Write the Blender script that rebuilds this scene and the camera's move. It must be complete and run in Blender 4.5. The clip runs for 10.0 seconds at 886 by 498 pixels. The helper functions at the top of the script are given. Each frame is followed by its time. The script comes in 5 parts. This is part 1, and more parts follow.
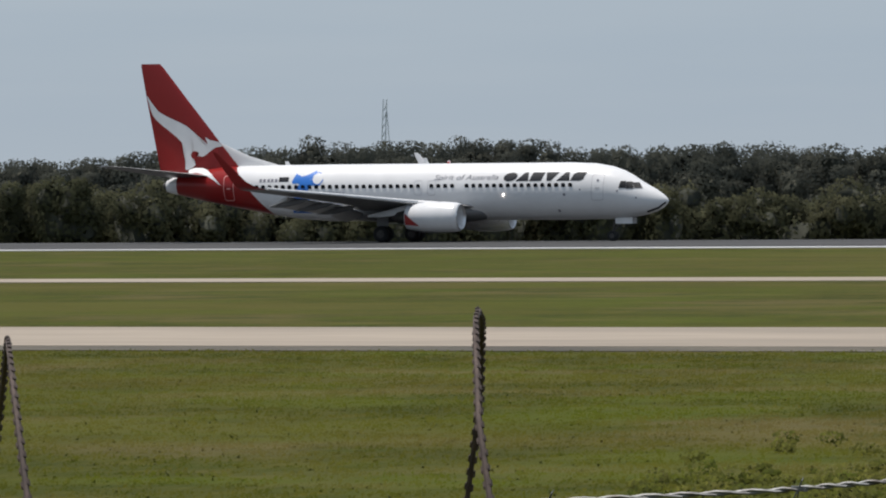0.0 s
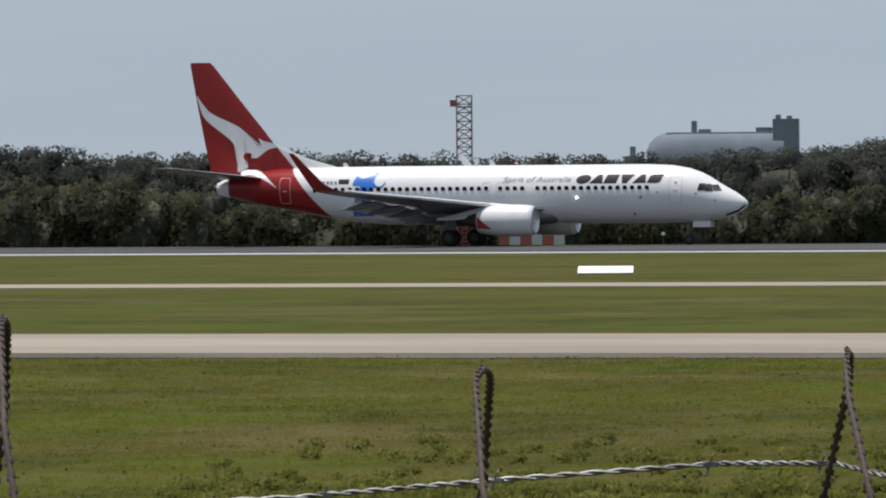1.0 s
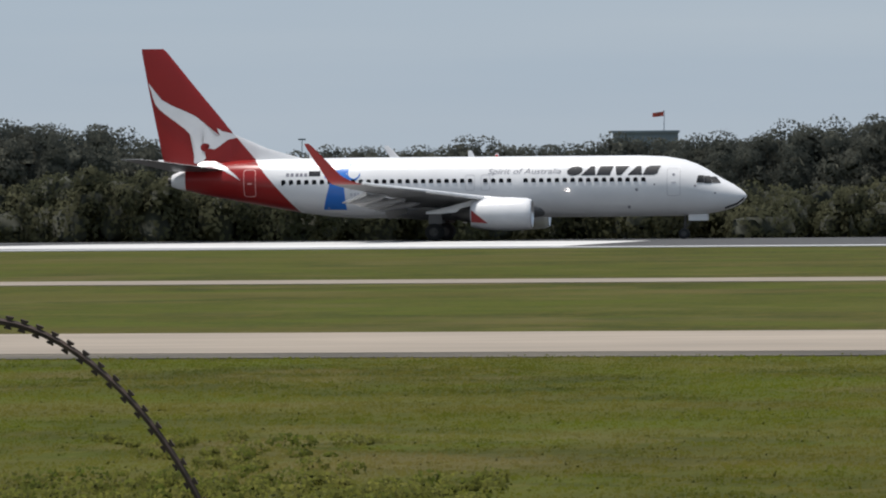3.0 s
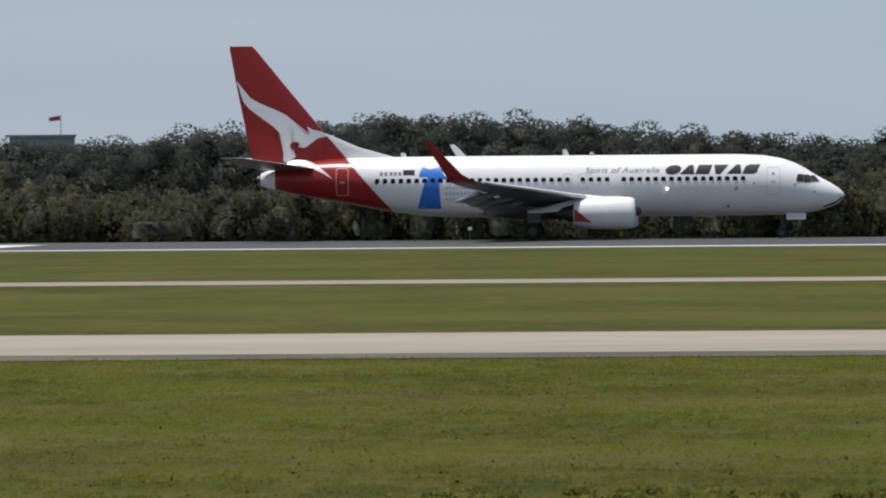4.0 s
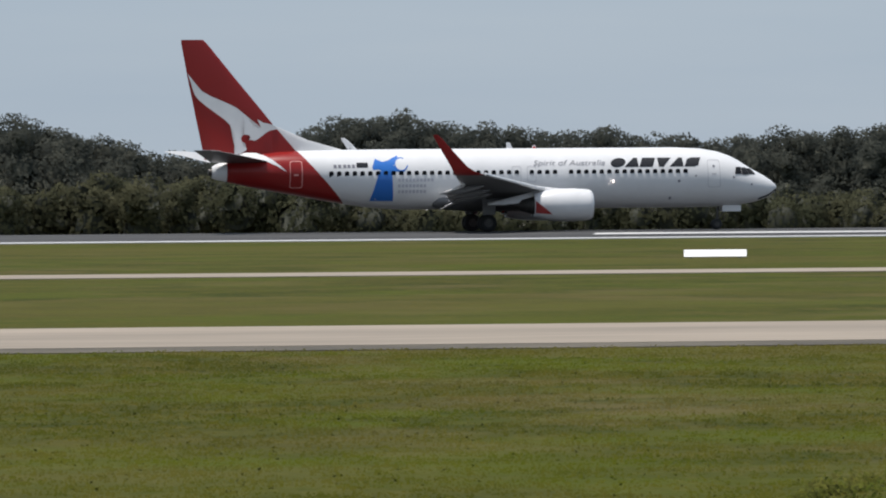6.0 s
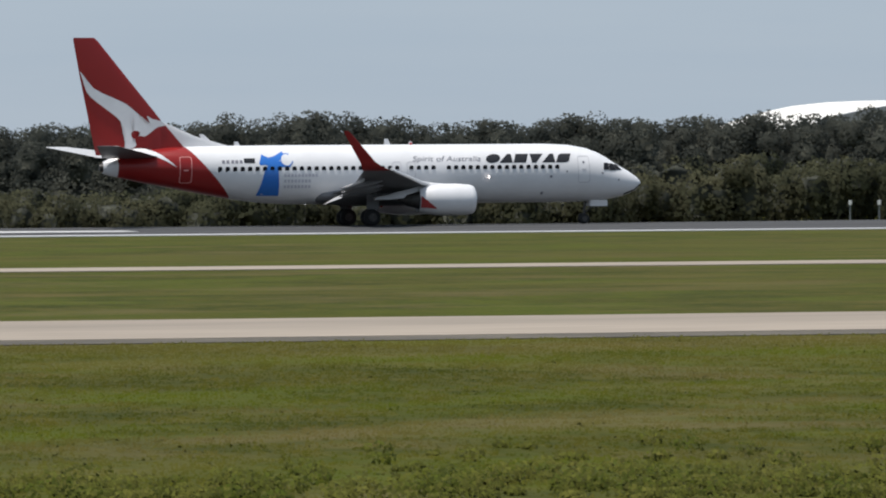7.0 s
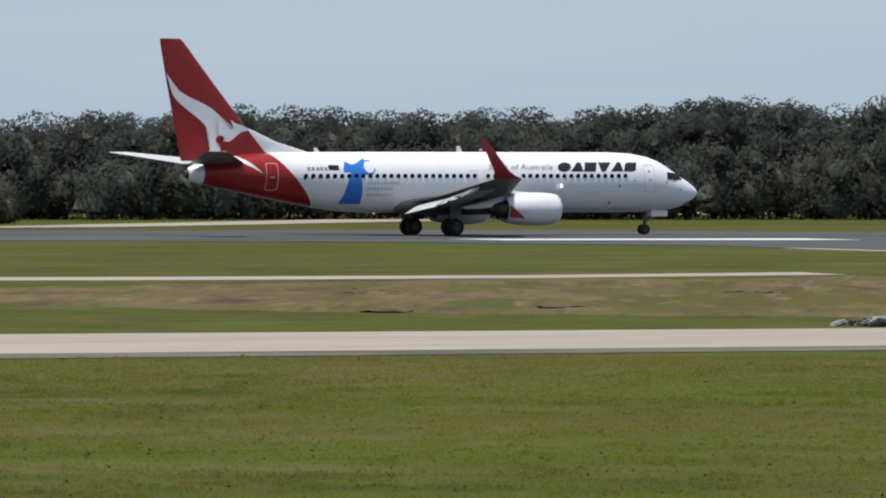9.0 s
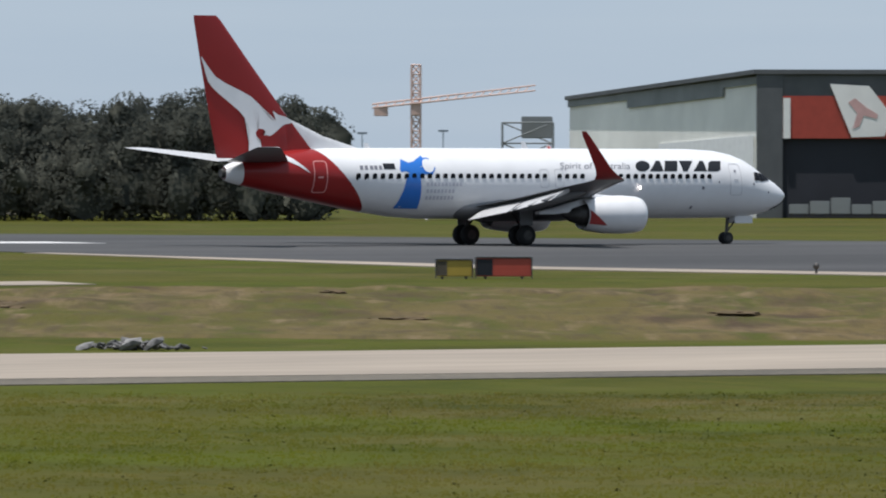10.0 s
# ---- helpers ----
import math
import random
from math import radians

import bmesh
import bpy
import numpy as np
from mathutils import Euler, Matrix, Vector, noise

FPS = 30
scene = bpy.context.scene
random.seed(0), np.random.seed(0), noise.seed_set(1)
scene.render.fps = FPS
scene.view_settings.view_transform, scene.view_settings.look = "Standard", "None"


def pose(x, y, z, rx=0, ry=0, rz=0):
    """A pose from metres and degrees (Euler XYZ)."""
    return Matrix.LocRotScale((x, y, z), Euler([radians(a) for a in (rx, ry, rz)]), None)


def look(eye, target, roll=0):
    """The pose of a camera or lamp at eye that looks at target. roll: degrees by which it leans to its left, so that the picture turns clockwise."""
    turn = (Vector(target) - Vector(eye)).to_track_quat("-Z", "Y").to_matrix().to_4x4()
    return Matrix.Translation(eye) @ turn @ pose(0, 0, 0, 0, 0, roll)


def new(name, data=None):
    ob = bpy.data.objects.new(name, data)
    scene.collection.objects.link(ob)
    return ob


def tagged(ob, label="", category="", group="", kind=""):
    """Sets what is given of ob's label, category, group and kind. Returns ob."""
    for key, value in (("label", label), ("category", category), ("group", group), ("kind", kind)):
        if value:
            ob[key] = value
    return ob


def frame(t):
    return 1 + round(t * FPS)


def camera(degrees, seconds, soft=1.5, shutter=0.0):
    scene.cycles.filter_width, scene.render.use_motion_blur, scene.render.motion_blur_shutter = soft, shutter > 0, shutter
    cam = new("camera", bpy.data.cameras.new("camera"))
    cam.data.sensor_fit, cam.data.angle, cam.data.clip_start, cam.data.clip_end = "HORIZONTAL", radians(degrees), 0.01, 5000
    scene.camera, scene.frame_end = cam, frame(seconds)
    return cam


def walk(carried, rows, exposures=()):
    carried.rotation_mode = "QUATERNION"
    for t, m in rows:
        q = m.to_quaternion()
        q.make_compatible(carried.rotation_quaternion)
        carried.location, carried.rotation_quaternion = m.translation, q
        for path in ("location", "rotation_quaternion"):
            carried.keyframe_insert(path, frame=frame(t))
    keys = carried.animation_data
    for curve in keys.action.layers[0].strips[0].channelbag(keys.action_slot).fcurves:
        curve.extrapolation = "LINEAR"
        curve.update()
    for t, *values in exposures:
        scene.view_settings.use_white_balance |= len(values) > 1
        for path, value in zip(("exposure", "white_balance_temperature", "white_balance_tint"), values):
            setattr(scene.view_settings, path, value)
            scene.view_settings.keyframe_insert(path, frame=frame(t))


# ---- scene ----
# camera: hand-held telephoto that pans with the aircraft and closes in at the end
cam = camera(2 * math.degrees(math.atan(784 / 12364)), 10.0, soft=2.0, shutter=0.050)
EYE = 4.0
CAMERA_ROWS = (  # seconds, x, y, bearing, pitch, roll
    (0.0, 0.0, 0.0, -21.899, -0.531, -0.45),
    (0.5, 0.0, 0.0, -19.812, -0.519, -0.45),
    (1.0, 0.0, 0.0, -18.010, -0.507, -0.45),
    (1.5, 0.0, 0.0, -15.287, -0.508, -0.45),
    (2.0, 0.0, 0.0, -12.963, -0.507, -0.45),
    (2.5, 0.0, 0.0, -9.953, -0.552, -0.45),
    (2.7, 0.0, 0.0, -8.863, -0.565, -0.45),
    (3.8, 0.0, 0.0, -3.738, -0.571, -0.45),
    (4.0, 0.0, 0.0, -2.522, -0.576, -0.45),
    (4.5, 0.0, 0.0, 0.442, -0.593, -0.45),
    (5.0, 0.0, 0.0, 3.472, -0.602, -0.45),
    (5.2, 0.0, 0.0, 5.153, -0.618, -0.45),
    (6.3, 0.0, 0.0, 11.829, -0.649, -0.41),
    (6.5, 0.0, 0.0, 13.254, -0.661, -0.40),
    (7.0, 0.0, 0.0, 16.942, -0.683, -0.38),
    (7.5, 0.0, 0.0, 19.060, -0.686, -0.35),
    (8.0, 0.0, 0.0, 21.491, -0.711, -0.25),
    (8.5, 1.9, 3.0, 24.807, -0.666, -0.12),
    (9.0, 9.2, 15.0, 28.491, -0.614, 0.00),
    (9.5, 16.5, 27.0, 30.838, -0.587, 0.05),
    (10.0, 22.7, 36.9, 34.674, -0.616, 0.10),
)


def camera_pose(x, y, bearing, pitch, roll):
    b, p = radians(bearing), radians(pitch)
    eye = Vector((x, y, EYE))
    return look(eye, eye + 100 * Vector((math.sin(b) * math.cos(p), math.cos(b) * math.cos(p), math.sin(p))), roll)


walk(cam, [(t, camera_pose(*row)) for t, *row in CAMERA_ROWS],
     exposures=[(0.0, -0.05, 6600, 12), (0.5, 0.0, 6590, 12), (5.0, 0.0, 6500, 12), (7.8, 0.08, 6420, 12), (8.6, 0.17, 6360, 12), (10.0, 0.15, 6330, 12)])

# ---- light: high summer sun behind the camera's left shoulder, hazy sky
SUN_ELEVATION, SUN_BEARING = 79.0, -106.0
world = bpy.data.worlds.new("sky")
scene.world = world
world.use_nodes = True
wn = world.node_tree.nodes
sky = wn.new("ShaderNodeTexSky")
sky.sky_type = "NISHITA"
sky.sun_disc = False
sky.sun_elevation = radians(SUN_ELEVATION)
sky.sun_rotation = radians(SUN_BEARING)
sky.air_density, sky.dust_density, sky.ozone_density = 1.0, 0.6, 3.0
wl = world.node_tree.links
dim = wn.new("ShaderNodeVectorMath")
dim.operation = "SCALE"
dim.inputs["Scale"].default_value = 0.075
wl.new(sky.outputs["Color"], dim.inputs[0])
# thin high cloud: pale haze in soft level streaks
wtc, wmap, wnoise = wn.new("ShaderNodeTexCoord"), wn.new("ShaderNodeMapping"), wn.new("ShaderNodeTexNoise")
wmap.inputs["Scale"].default_value = (5, 5, 60)
wnoise.inputs["Scale"].default_value, wnoise.inputs["Detail"].default_value = 1.4, 4
wl.new(wtc.outputs["Generated"], wmap.inputs["Vector"])
wl.new(wmap.outputs[0], wnoise.inputs["Vector"])
haze = wn.new("ShaderNodeMix")
haze.data_type = "RGBA"
haze.inputs["A"].default_value, haze.inputs["B"].default_value = (0.35, 0.46, 0.585, 1), (0.47, 0.555, 0.64, 1)
wl.new(wnoise.outputs["Fac"], haze.inputs["Factor"])
veil = wn.new("ShaderNodeMix")
veil.data_type = "RGBA"
veil.inputs["Factor"].default_value = 0.8
wl.new(dim.outputs[0], veil.inputs["A"])
wl.new(haze.outputs["Result"], veil.inputs["B"])
wl.new(veil.outputs["Result"], wn["Background"].inputs["Color"])
wn["Background"].inputs["Strength"].default_value = 1.0

sun_data = bpy.data.lights.new("sun", "SUN")
sun_data.energy, sun_data.angle, sun_data.color = 4.3, radians(0.6), (1.0, 0.96, 0.9)
sun = new("sun", sun_data)
e, b = radians(SUN_ELEVATION), radians(SUN_BEARING)
sun_way = Vector((math.sin(b) * math.cos(e), math.cos(b) * math.cos(e), math.sin(e)))
sun.matrix_world = look(sun_way * 200, (0, 0, 0))


# ---- materials
def material(name, colour, rough=0.6, metal=0.0, grain=0.0, scale=1.0, colour2=None, stain=0.0, stain_scale=0.1,
             bump=0.0, coat=0.0, island=0.0, stretch=(1, 1, 1), spec=0.5, obj_random=0.0, thin=0.0):
    """Principled surface: two colours mixed by fine noise, darkened by large stains, with fine relief."""
    m = bpy.data.materials.new(name)
    m.use_nodes = True
    nt = m.node_tree
    n, l = nt.nodes, nt.links
    p = n["Principled BSDF"]
    p.inputs["Roughness"].default_value, p.inputs["Metallic"].default_value = rough, metal
    p.inputs["Coat Weight"].default_value = coat
    p.inputs["Specular IOR Level"].default_value = spec
    tc = n.new("ShaderNodeTexCoord")
    mp = n.new("ShaderNodeMapping")
    mp.inputs["Scale"].default_value = stretch
    l.new(tc.outputs["Object"], mp.inputs["Vector"])
    c1 = (*colour, 1)
    c2 = (*(colour2 or [c * (1 - grain) for c in colour]), 1)
    fine = n.new("ShaderNodeTexNoise")
    fine.inputs["Scale"].default_value, fine.inputs["Detail"].default_value = scale, 5
    l.new(mp.outputs[0], fine.inputs["Vector"])
    ramp = n.new("ShaderNodeMapRange")
    ramp.inputs["From Min"].default_value, ramp.inputs["From Max"].default_value = 0.35, 0.65
    l.new(fine.outputs["Fac"], ramp.inputs["Value"])
    mix = n.new("ShaderNodeMix")
    mix.data_type = "RGBA"
    mix.inputs["A"].default_value, mix.inputs["B"].default_value = c1, c2
    l.new(ramp.outputs[0], mix.inputs["Factor"])
    out = mix.outputs["Result"]
    if stain:
        big = n.new("ShaderNodeTexNoise")
        big.inputs["Scale"].default_value, big.inputs["Detail"].default_value = stain_scale, 4
        l.new(mp.outputs[0], big.inputs["Vector"])
        r2 = n.new("ShaderNodeMapRange")
        r2.inputs["From Min"].default_value, r2.inputs["From Max"].default_value = 0.35, 0.65
        r2.inputs["To Min"].default_value, r2.inputs["To Max"].default_value = 1 - stain, 1 + stain * 0.4
        l.new(big.outputs["Fac"], r2.inputs["Value"])
        sc = n.new("ShaderNodeVectorMath")
        sc.operation = "SCALE"
        l.new(out, sc.inputs[0])
        l.new(r2.outputs[0], sc.inputs["Scale"])
        out = sc.outputs[0]
    if island or obj_random:
        g = n.new("ShaderNodeNewGeometry" if island else "ShaderNodeObjectInfo")
        r3 = n.new("ShaderNodeMapRange")
        r3.inputs["To Min"].default_value, r3.inputs["To Max"].default_value = 1 - (island or obj_random), 1 + (island or obj_random)
        l.new(g.outputs["Random Per Island" if island else "Random"], r3.inputs["Value"])
        sc = n.new("ShaderNodeVectorMath")
        sc.operation = "SCALE"
        l.new(out, sc.inputs[0])
        l.new(r3.outputs[0], sc.inputs["Scale"])
        out = sc.outputs[0]
    l.new(out, p.inputs["Base Color"])
    if thin:
        # thin leaves let part of the light through
        tr, mx = n.new("ShaderNodeBsdfTranslucent"), n.new("ShaderNodeMixShader")
        mx.inputs[0].default_value = thin
        l.new(out, tr.inputs["Color"])
        l.new(p.outputs[0], mx.inputs[1])
        l.new(tr.outputs[0], mx.inputs[2])
        l.new(mx.outputs[0], n["Material Output"].inputs["Surface"])
    if bump:
        bp = n.new("ShaderNodeBump")
        bp.inputs["Strength"].default_value = bump
        l.new(fine.outputs["Fac"], bp.inputs["Height"])
        l.new(bp.outputs[0], p.inputs["Normal"])
    return m


def glow(name, colour, strength):
    m = bpy.data.materials.new(name)
    m.use_nodes = True
    p = m.node_tree.nodes["Principled BSDF"]
    p.inputs["Base Color"].default_value = (*colour, 1)
    p.inputs["Emission Color"].default_value = (*colour, 1)
    p.inputs["Emission Strength"].default_value = strength
    return m


def livery(name, red, white, points, rough=0.28):
    """Gloss paint, red aft of a slanting line x(z) given by three (z, x) points, white before it."""
    m = bpy.data.materials.new(name)
    m.use_nodes = True
    n, l = m.node_tree.nodes, m.node_tree.links
    p = n["Principled BSDF"]
    p.inputs["Roughness"].default_value, p.inputs["Coat Weight"].default_value = rough, 0.08
    p.inputs["Specular IOR Level"].default_value = 0.3
    tc, sep = n.new("ShaderNodeTexCoord"), n.new("ShaderNodeSeparateXYZ")
    l.new(tc.outputs["Object"], sep.inputs[0])
    (z0, x0), (z1, x1), (z2, x2) = points
    previous = None
    for za, xa, zb, xb in ((z0, x0, z1, x1), (z1, x1, z2, x2)):
        r = n.new("ShaderNodeMapRange")
        for key, value in (("From Min", za), ("From Max", zb), ("To Min", 0), ("To Max", xb - xa)):
            r.inputs[key].default_value = value
        l.new(sep.outputs["Z"], r.inputs["Value"])
        add = n.new("ShaderNodeMath")
        add.inputs[1].default_value = x0
        l.new(r.outputs[0], add.inputs[0])
        if previous:
            l.new(previous.outputs[0], add.inputs[1])
        previous = add
    less = n.new("ShaderNodeMath")
    less.operation = "LESS_THAN"
    l.new(sep.outputs["X"], less.inputs[0])
    l.new(previous.outputs[0], less.inputs[1])
    dirt = n.new("ShaderNodeTexNoise")
    dirt.inputs["Scale"].default_value, dirt.inputs["Detail"].default_value = 0.8, 6
    dr = n.new("ShaderNodeMapRange")
    dr.inputs["To Min"].default_value, dr.inputs["To Max"].default_value = 0.88, 1.05
    l.new(tc.outputs["Object"], dirt.inputs["Vector"])
    l.new(dirt.outputs["Fac"], dr.inputs["Value"])
    mix = n.new("ShaderNodeMix")
    mix.data_type = "RGBA"
    mix.inputs["A"].default_value, mix.inputs["B"].default_value = (*white, 1), (*red, 1)
    l.new(less.outputs[0], mix.inputs["Factor"])
    sc = n.new("ShaderNodeVectorMath")
    sc.operation = "SCALE"
    l.new(mix.outputs["Result"], sc.inputs[0])
    l.new(dr.outputs[0], sc.inputs["Scale"])
    l.new(sc.outputs[0], p.inputs["Base Color"])
    return m


RED, WHITE = (0.27, 0.016, 0.015), (0.73, 0.73, 0.735)
M_BODY = livery("gloss_livery_paint", RED, WHITE, ((1.5, -9.6), (4.2, -12.0), (7.6, -14.9)))
M_WHITE = material("white_gloss_paint", WHITE, 0.3, grain=0.06, scale=1.2, coat=0.3)
M_RED = material("red_gloss_paint", RED, 0.32, grain=0.1, scale=1.5, coat=0.08, spec=0.3)
M_GREY = material("grey_wing_paint", (0.185, 0.187, 0.193), 0.4, grain=0.12, scale=2.0, stain=0.15, stain_scale=0.5)
M_STAB = material("pale_grey_paint", (0.5, 0.5, 0.5), 0.4, grain=0.1, scale=2.0)
# dark grey that paints in the shade under the tailplane
M_UNDER = material("painted_underside_shade", (0.09, 0.088, 0.09), 0.4, grain=0.15, scale=2.0)
M_PAD = material("bleached_concrete", (0.6, 0.59, 0.57), 0.7, grain=0.1, scale=1.0, stain=0.15, stain_scale=0.2, stretch=(0.2, 0.3, 1))
M_METAL = material("bare_metal", (0.62, 0.62, 0.63), 0.3, 0.9, grain=0.15, scale=3)
M_DARKMETAL = material("dark_metal", (0.09, 0.085, 0.08), 0.5, 0.6, grain=0.3, scale=4)
M_TYRE = material("tyre_rubber", (0.02, 0.02, 0.02), 0.8, grain=0.3, scale=8)
M_GLASS = material("dark_glass", (0.012, 0.014, 0.018), 0.5, grain=0.2, scale=2, spec=0.1)
M_BLUE = material("blue_decal", (0.02, 0.16, 0.55), 0.35, grain=0.05, scale=3)
M_INK = material("dark_grey_decal", (0.018, 0.02, 0.025), 0.5, grain=0.1, scale=3, spec=0.2)
M_FAINT = material("pale_grey_decal", (0.5, 0.5, 0.55), 0.4, grain=0.1, scale=3)
M_FAINT2 = material("grey_slogan_paint", (0.22, 0.22, 0.25), 0.4, grain=0.1, scale=3)
M_LINE = material("seam_grey", (0.5, 0.5, 0.52), 0.4, grain=0.1, scale=3)
M_LINERED = material("seam_pale_red", (0.7, 0.3, 0.28), 0.4, grain=0.1, scale=3)
M_BEACON = material("red_beacon_glass", (0.5, 0.03, 0.02), 0.2, grain=0.1)
M_FLASH = glow("lit_red_lens", (1.0, 0.12, 0.15), 5.0)
BEACONS = []
M_LAMP = glow("landing_light_lens", (1.0, 0.9, 0.85), 6.0)

M_ASPHALT = material("worn_asphalt", (0.074, 0.073, 0.073), 0.9, spec=0.2, grain=0.25, scale=3, stain=0.3, stain_scale=0.05, bump=0.1, stretch=(0.3, 1, 1))
M_CONCRETE = material("pale_concrete", (0.305, 0.254, 0.198), 0.85, grain=0.18, scale=1.2, stain=0.2, stain_scale=0.12, bump=0.1, stretch=(0.15, 0.6, 1))
M_SHOULDER = material("bleached_shoulder", (0.42, 0.42, 0.42), 0.8, grain=0.14, scale=1.0, stain=0.25, stain_scale=0.1, stretch=(0.1, 0.5, 1))
M_DARKEDGE = material("dark_gravel_edge", (0.115, 0.098, 0.07), 0.9, grain=0.4, scale=4, stain=0.4, stain_scale=0.15, bump=0.2)
# red with the dulling of distance haze mixed into its colour
M_HAZERED = material("red_paint_haze_dulled", (0.38, 0.095, 0.07), 0.6, grain=0.12, scale=2.0, stain=0.2, stain_scale=0.5)
M_SHEET = material("white_awning_sheet", (0.52, 0.52, 0.51), 0.6, grain=0.08, scale=0.5, stain=0.15, stain_scale=0.3)
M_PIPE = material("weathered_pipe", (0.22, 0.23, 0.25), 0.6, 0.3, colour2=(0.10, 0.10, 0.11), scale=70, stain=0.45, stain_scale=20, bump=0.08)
M_SOIL = material("turned_soil", (0.092, 0.070, 0.040), 0.95, grain=0.3, scale=3.0, colour2=(0.105, 0.076, 0.045), stain=0.2, stain_scale=1.0, spec=0.1)
M_TWIGS = material("inner_twigs", (0.078, 0.081, 0.066), 1.0, grain=0.3, scale=0.6, spec=0.0)
M_WEEDS = material("weed_leaves", (0.040, 0.051, 0.004), 0.8, colour2=(0.080, 0.078, 0.014), scale=0.8, island=0.4, spec=0.1)
M_LEAF_DARK = material("casuarina_needles", (0.088, 0.094, 0.079), 0.9, colour2=(0.105, 0.108, 0.089), scale=0.08, island=0.04, spec=0.0, thin=0.45)
M_LEAF = material("mangrove_leaves", (0.075, 0.080, 0.048), 0.75, colour2=(0.112, 0.109, 0.065), scale=0.06, island=0.06, spec=0.0, thin=0.45)
M_BARK = material("grey_bark", (0.10, 0.085, 0.07), 0.9, grain=0.4, scale=2)
M_RUBBLE = material("broken_concrete", (0.18, 0.175, 0.17), 0.9, grain=0.6, scale=3, bump=0.3, obj_random=0.6)
M_GALV = material("galvanised_steel", (0.40, 0.41, 0.41), 0.62, 0.15, colour2=(0.25, 0.265, 0.275), scale=75, stain=0.45, stain_scale=22, bump=0.1)
M_RUST = material("rusted_wire", (0.12, 0.085, 0.07), 0.8, 0.3, colour2=(0.06, 0.045, 0.04), scale=120, stain=0.4, stain_scale=30, bump=0.2)
M_WIRE = material("weathered_wire", (0.3, 0.31, 0.31), 0.6, 0.6, colour2=(0.14, 0.13, 0.12), scale=90, stain=0.3, stain_scale=20)
# the next three carry distance haze in their base colour
M_HAZE = material("cladding_painted_haze_blue", (0.165, 0.195, 0.24), 0.8, grain=0.12, scale=0.2, stain=0.15, stain_scale=0.03)
M_HAZEDARK = material("concrete_painted_haze_grey", (0.19, 0.23, 0.27), 0.8, grain=0.12, scale=0.2)
M_FAR = material("far_steel_painted_haze", (0.42, 0.47, 0.5), 0.8, grain=0.1, scale=0.3)
M_PALERED = material("bleached_red_paint", (0.58, 0.36, 0.34), 0.6, grain=0.15, scale=1.0)
M_CLAD = material("grey_wall_cladding", (0.22, 0.235, 0.235), 0.7, grain=0.08, scale=0.5, stain=0.2, stain_scale=0.15)
M_PALE = material("pale_roof_sheet", (0.78, 0.77, 0.74), 0.6, grain=0.08, scale=0.5, stain=0.1, stain_scale=0.1)
M_SIGNRED = material("orange_red_paint", (0.36, 0.05, 0.03), 0.5, grain=0.15, scale=1.2)
M_SIGNWHITE = material("white_board_paint", (0.85, 0.85, 0.84), 0.5, grain=0.08, scale=1.5)
M_YELLOW = material("yellow_sign_paint", (0.34, 0.24, 0.03), 0.5, grain=0.12, scale=2)
# crane orange, paled in the base colour to stand for haze
M_CRANE = material("orange_paint_haze_paled", (0.6, 0.42, 0.36), 0.6, grain=0.15, scale=0.5)
M_HANGAR = material("hangar_wall_cladding", (0.86, 0.85, 0.79), 0.7, grain=0.07, scale=0.3, stain=0.12, stain_scale=0.06)
M_HANGARDARK = material("dark_hangar_trim", (0.09, 0.095, 0.1), 0.6, grain=0.2, scale=0.5)
# near-black that paints in the shade inside the hangar
M_NIGHT = material("painted_interior_shade", (0.02, 0.022, 0.03), 0.8, grain=0.2, scale=0.3)
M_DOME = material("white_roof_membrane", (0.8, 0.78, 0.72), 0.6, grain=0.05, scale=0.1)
# shaded counterpart of the white roof colour
M_DOMESHADE = material("roof_shade_grey", (0.26, 0.27, 0.28), 0.7, grain=0.1, scale=0.1)


def patchy_material(name, layers, relief=0.5):
    """Ground cover: colours laid over one another in patches. A layer: patch length across and along, first and second colour, threshold, and how far it covers."""
    m = bpy.data.materials.new(name)
    m.use_nodes = True
    n, l = m.node_tree.nodes, m.node_tree.links
    p = n["Principled BSDF"]
    p.inputs["Roughness"].default_value, p.inputs["Specular IOR Level"].default_value = 0.9, 0.1
    tc = n.new("ShaderNodeTexCoord")
    out = None
    for across, along, first, second, lo, hi, *cover in layers:
        mp = n.new("ShaderNodeMapping")
        mp.inputs["Scale"].default_value = (1 / across, 1 / along, 1)
        l.new(tc.outputs["Object"], mp.inputs["Vector"])
        no = n.new("ShaderNodeTexNoise")
        no.inputs["Scale"].default_value, no.inputs["Detail"].default_value = 1.0, 5
        no.inputs["Roughness"].default_value = 0.6
        l.new(mp.outputs[0], no.inputs["Vector"])
        r = n.new("ShaderNodeMapRange")
        r.inputs["From Min"].default_value, r.inputs["From Max"].default_value = lo, hi
        r.inputs["To Max"].default_value = cover[0] if cover else 1.0
        l.new(no.outputs["Fac"], r.inputs["Value"])
        mix = n.new("ShaderNodeMix")
        mix.data_type = "RGBA"
        mix.inputs["B"].default_value = (*second, 1)
        if first:
            mix.inputs["A"].default_value = (*first, 1)
        else:
            l.new(out, mix.inputs["A"])
        l.new(r.outputs[0], mix.inputs["Factor"])
        out = mix.outputs["Result"]
    bp = n.new("ShaderNodeBump")
    bp.inputs["Strength"].default_value, bp.inputs["Distance"].default_value = relief, 0.15
    l.new(no.outputs["Fac"], bp.inputs["Height"])
    l.new(bp.outputs[0], p.inputs["Normal"])
    l.new(out, p.inputs["Base Color"])
    return m


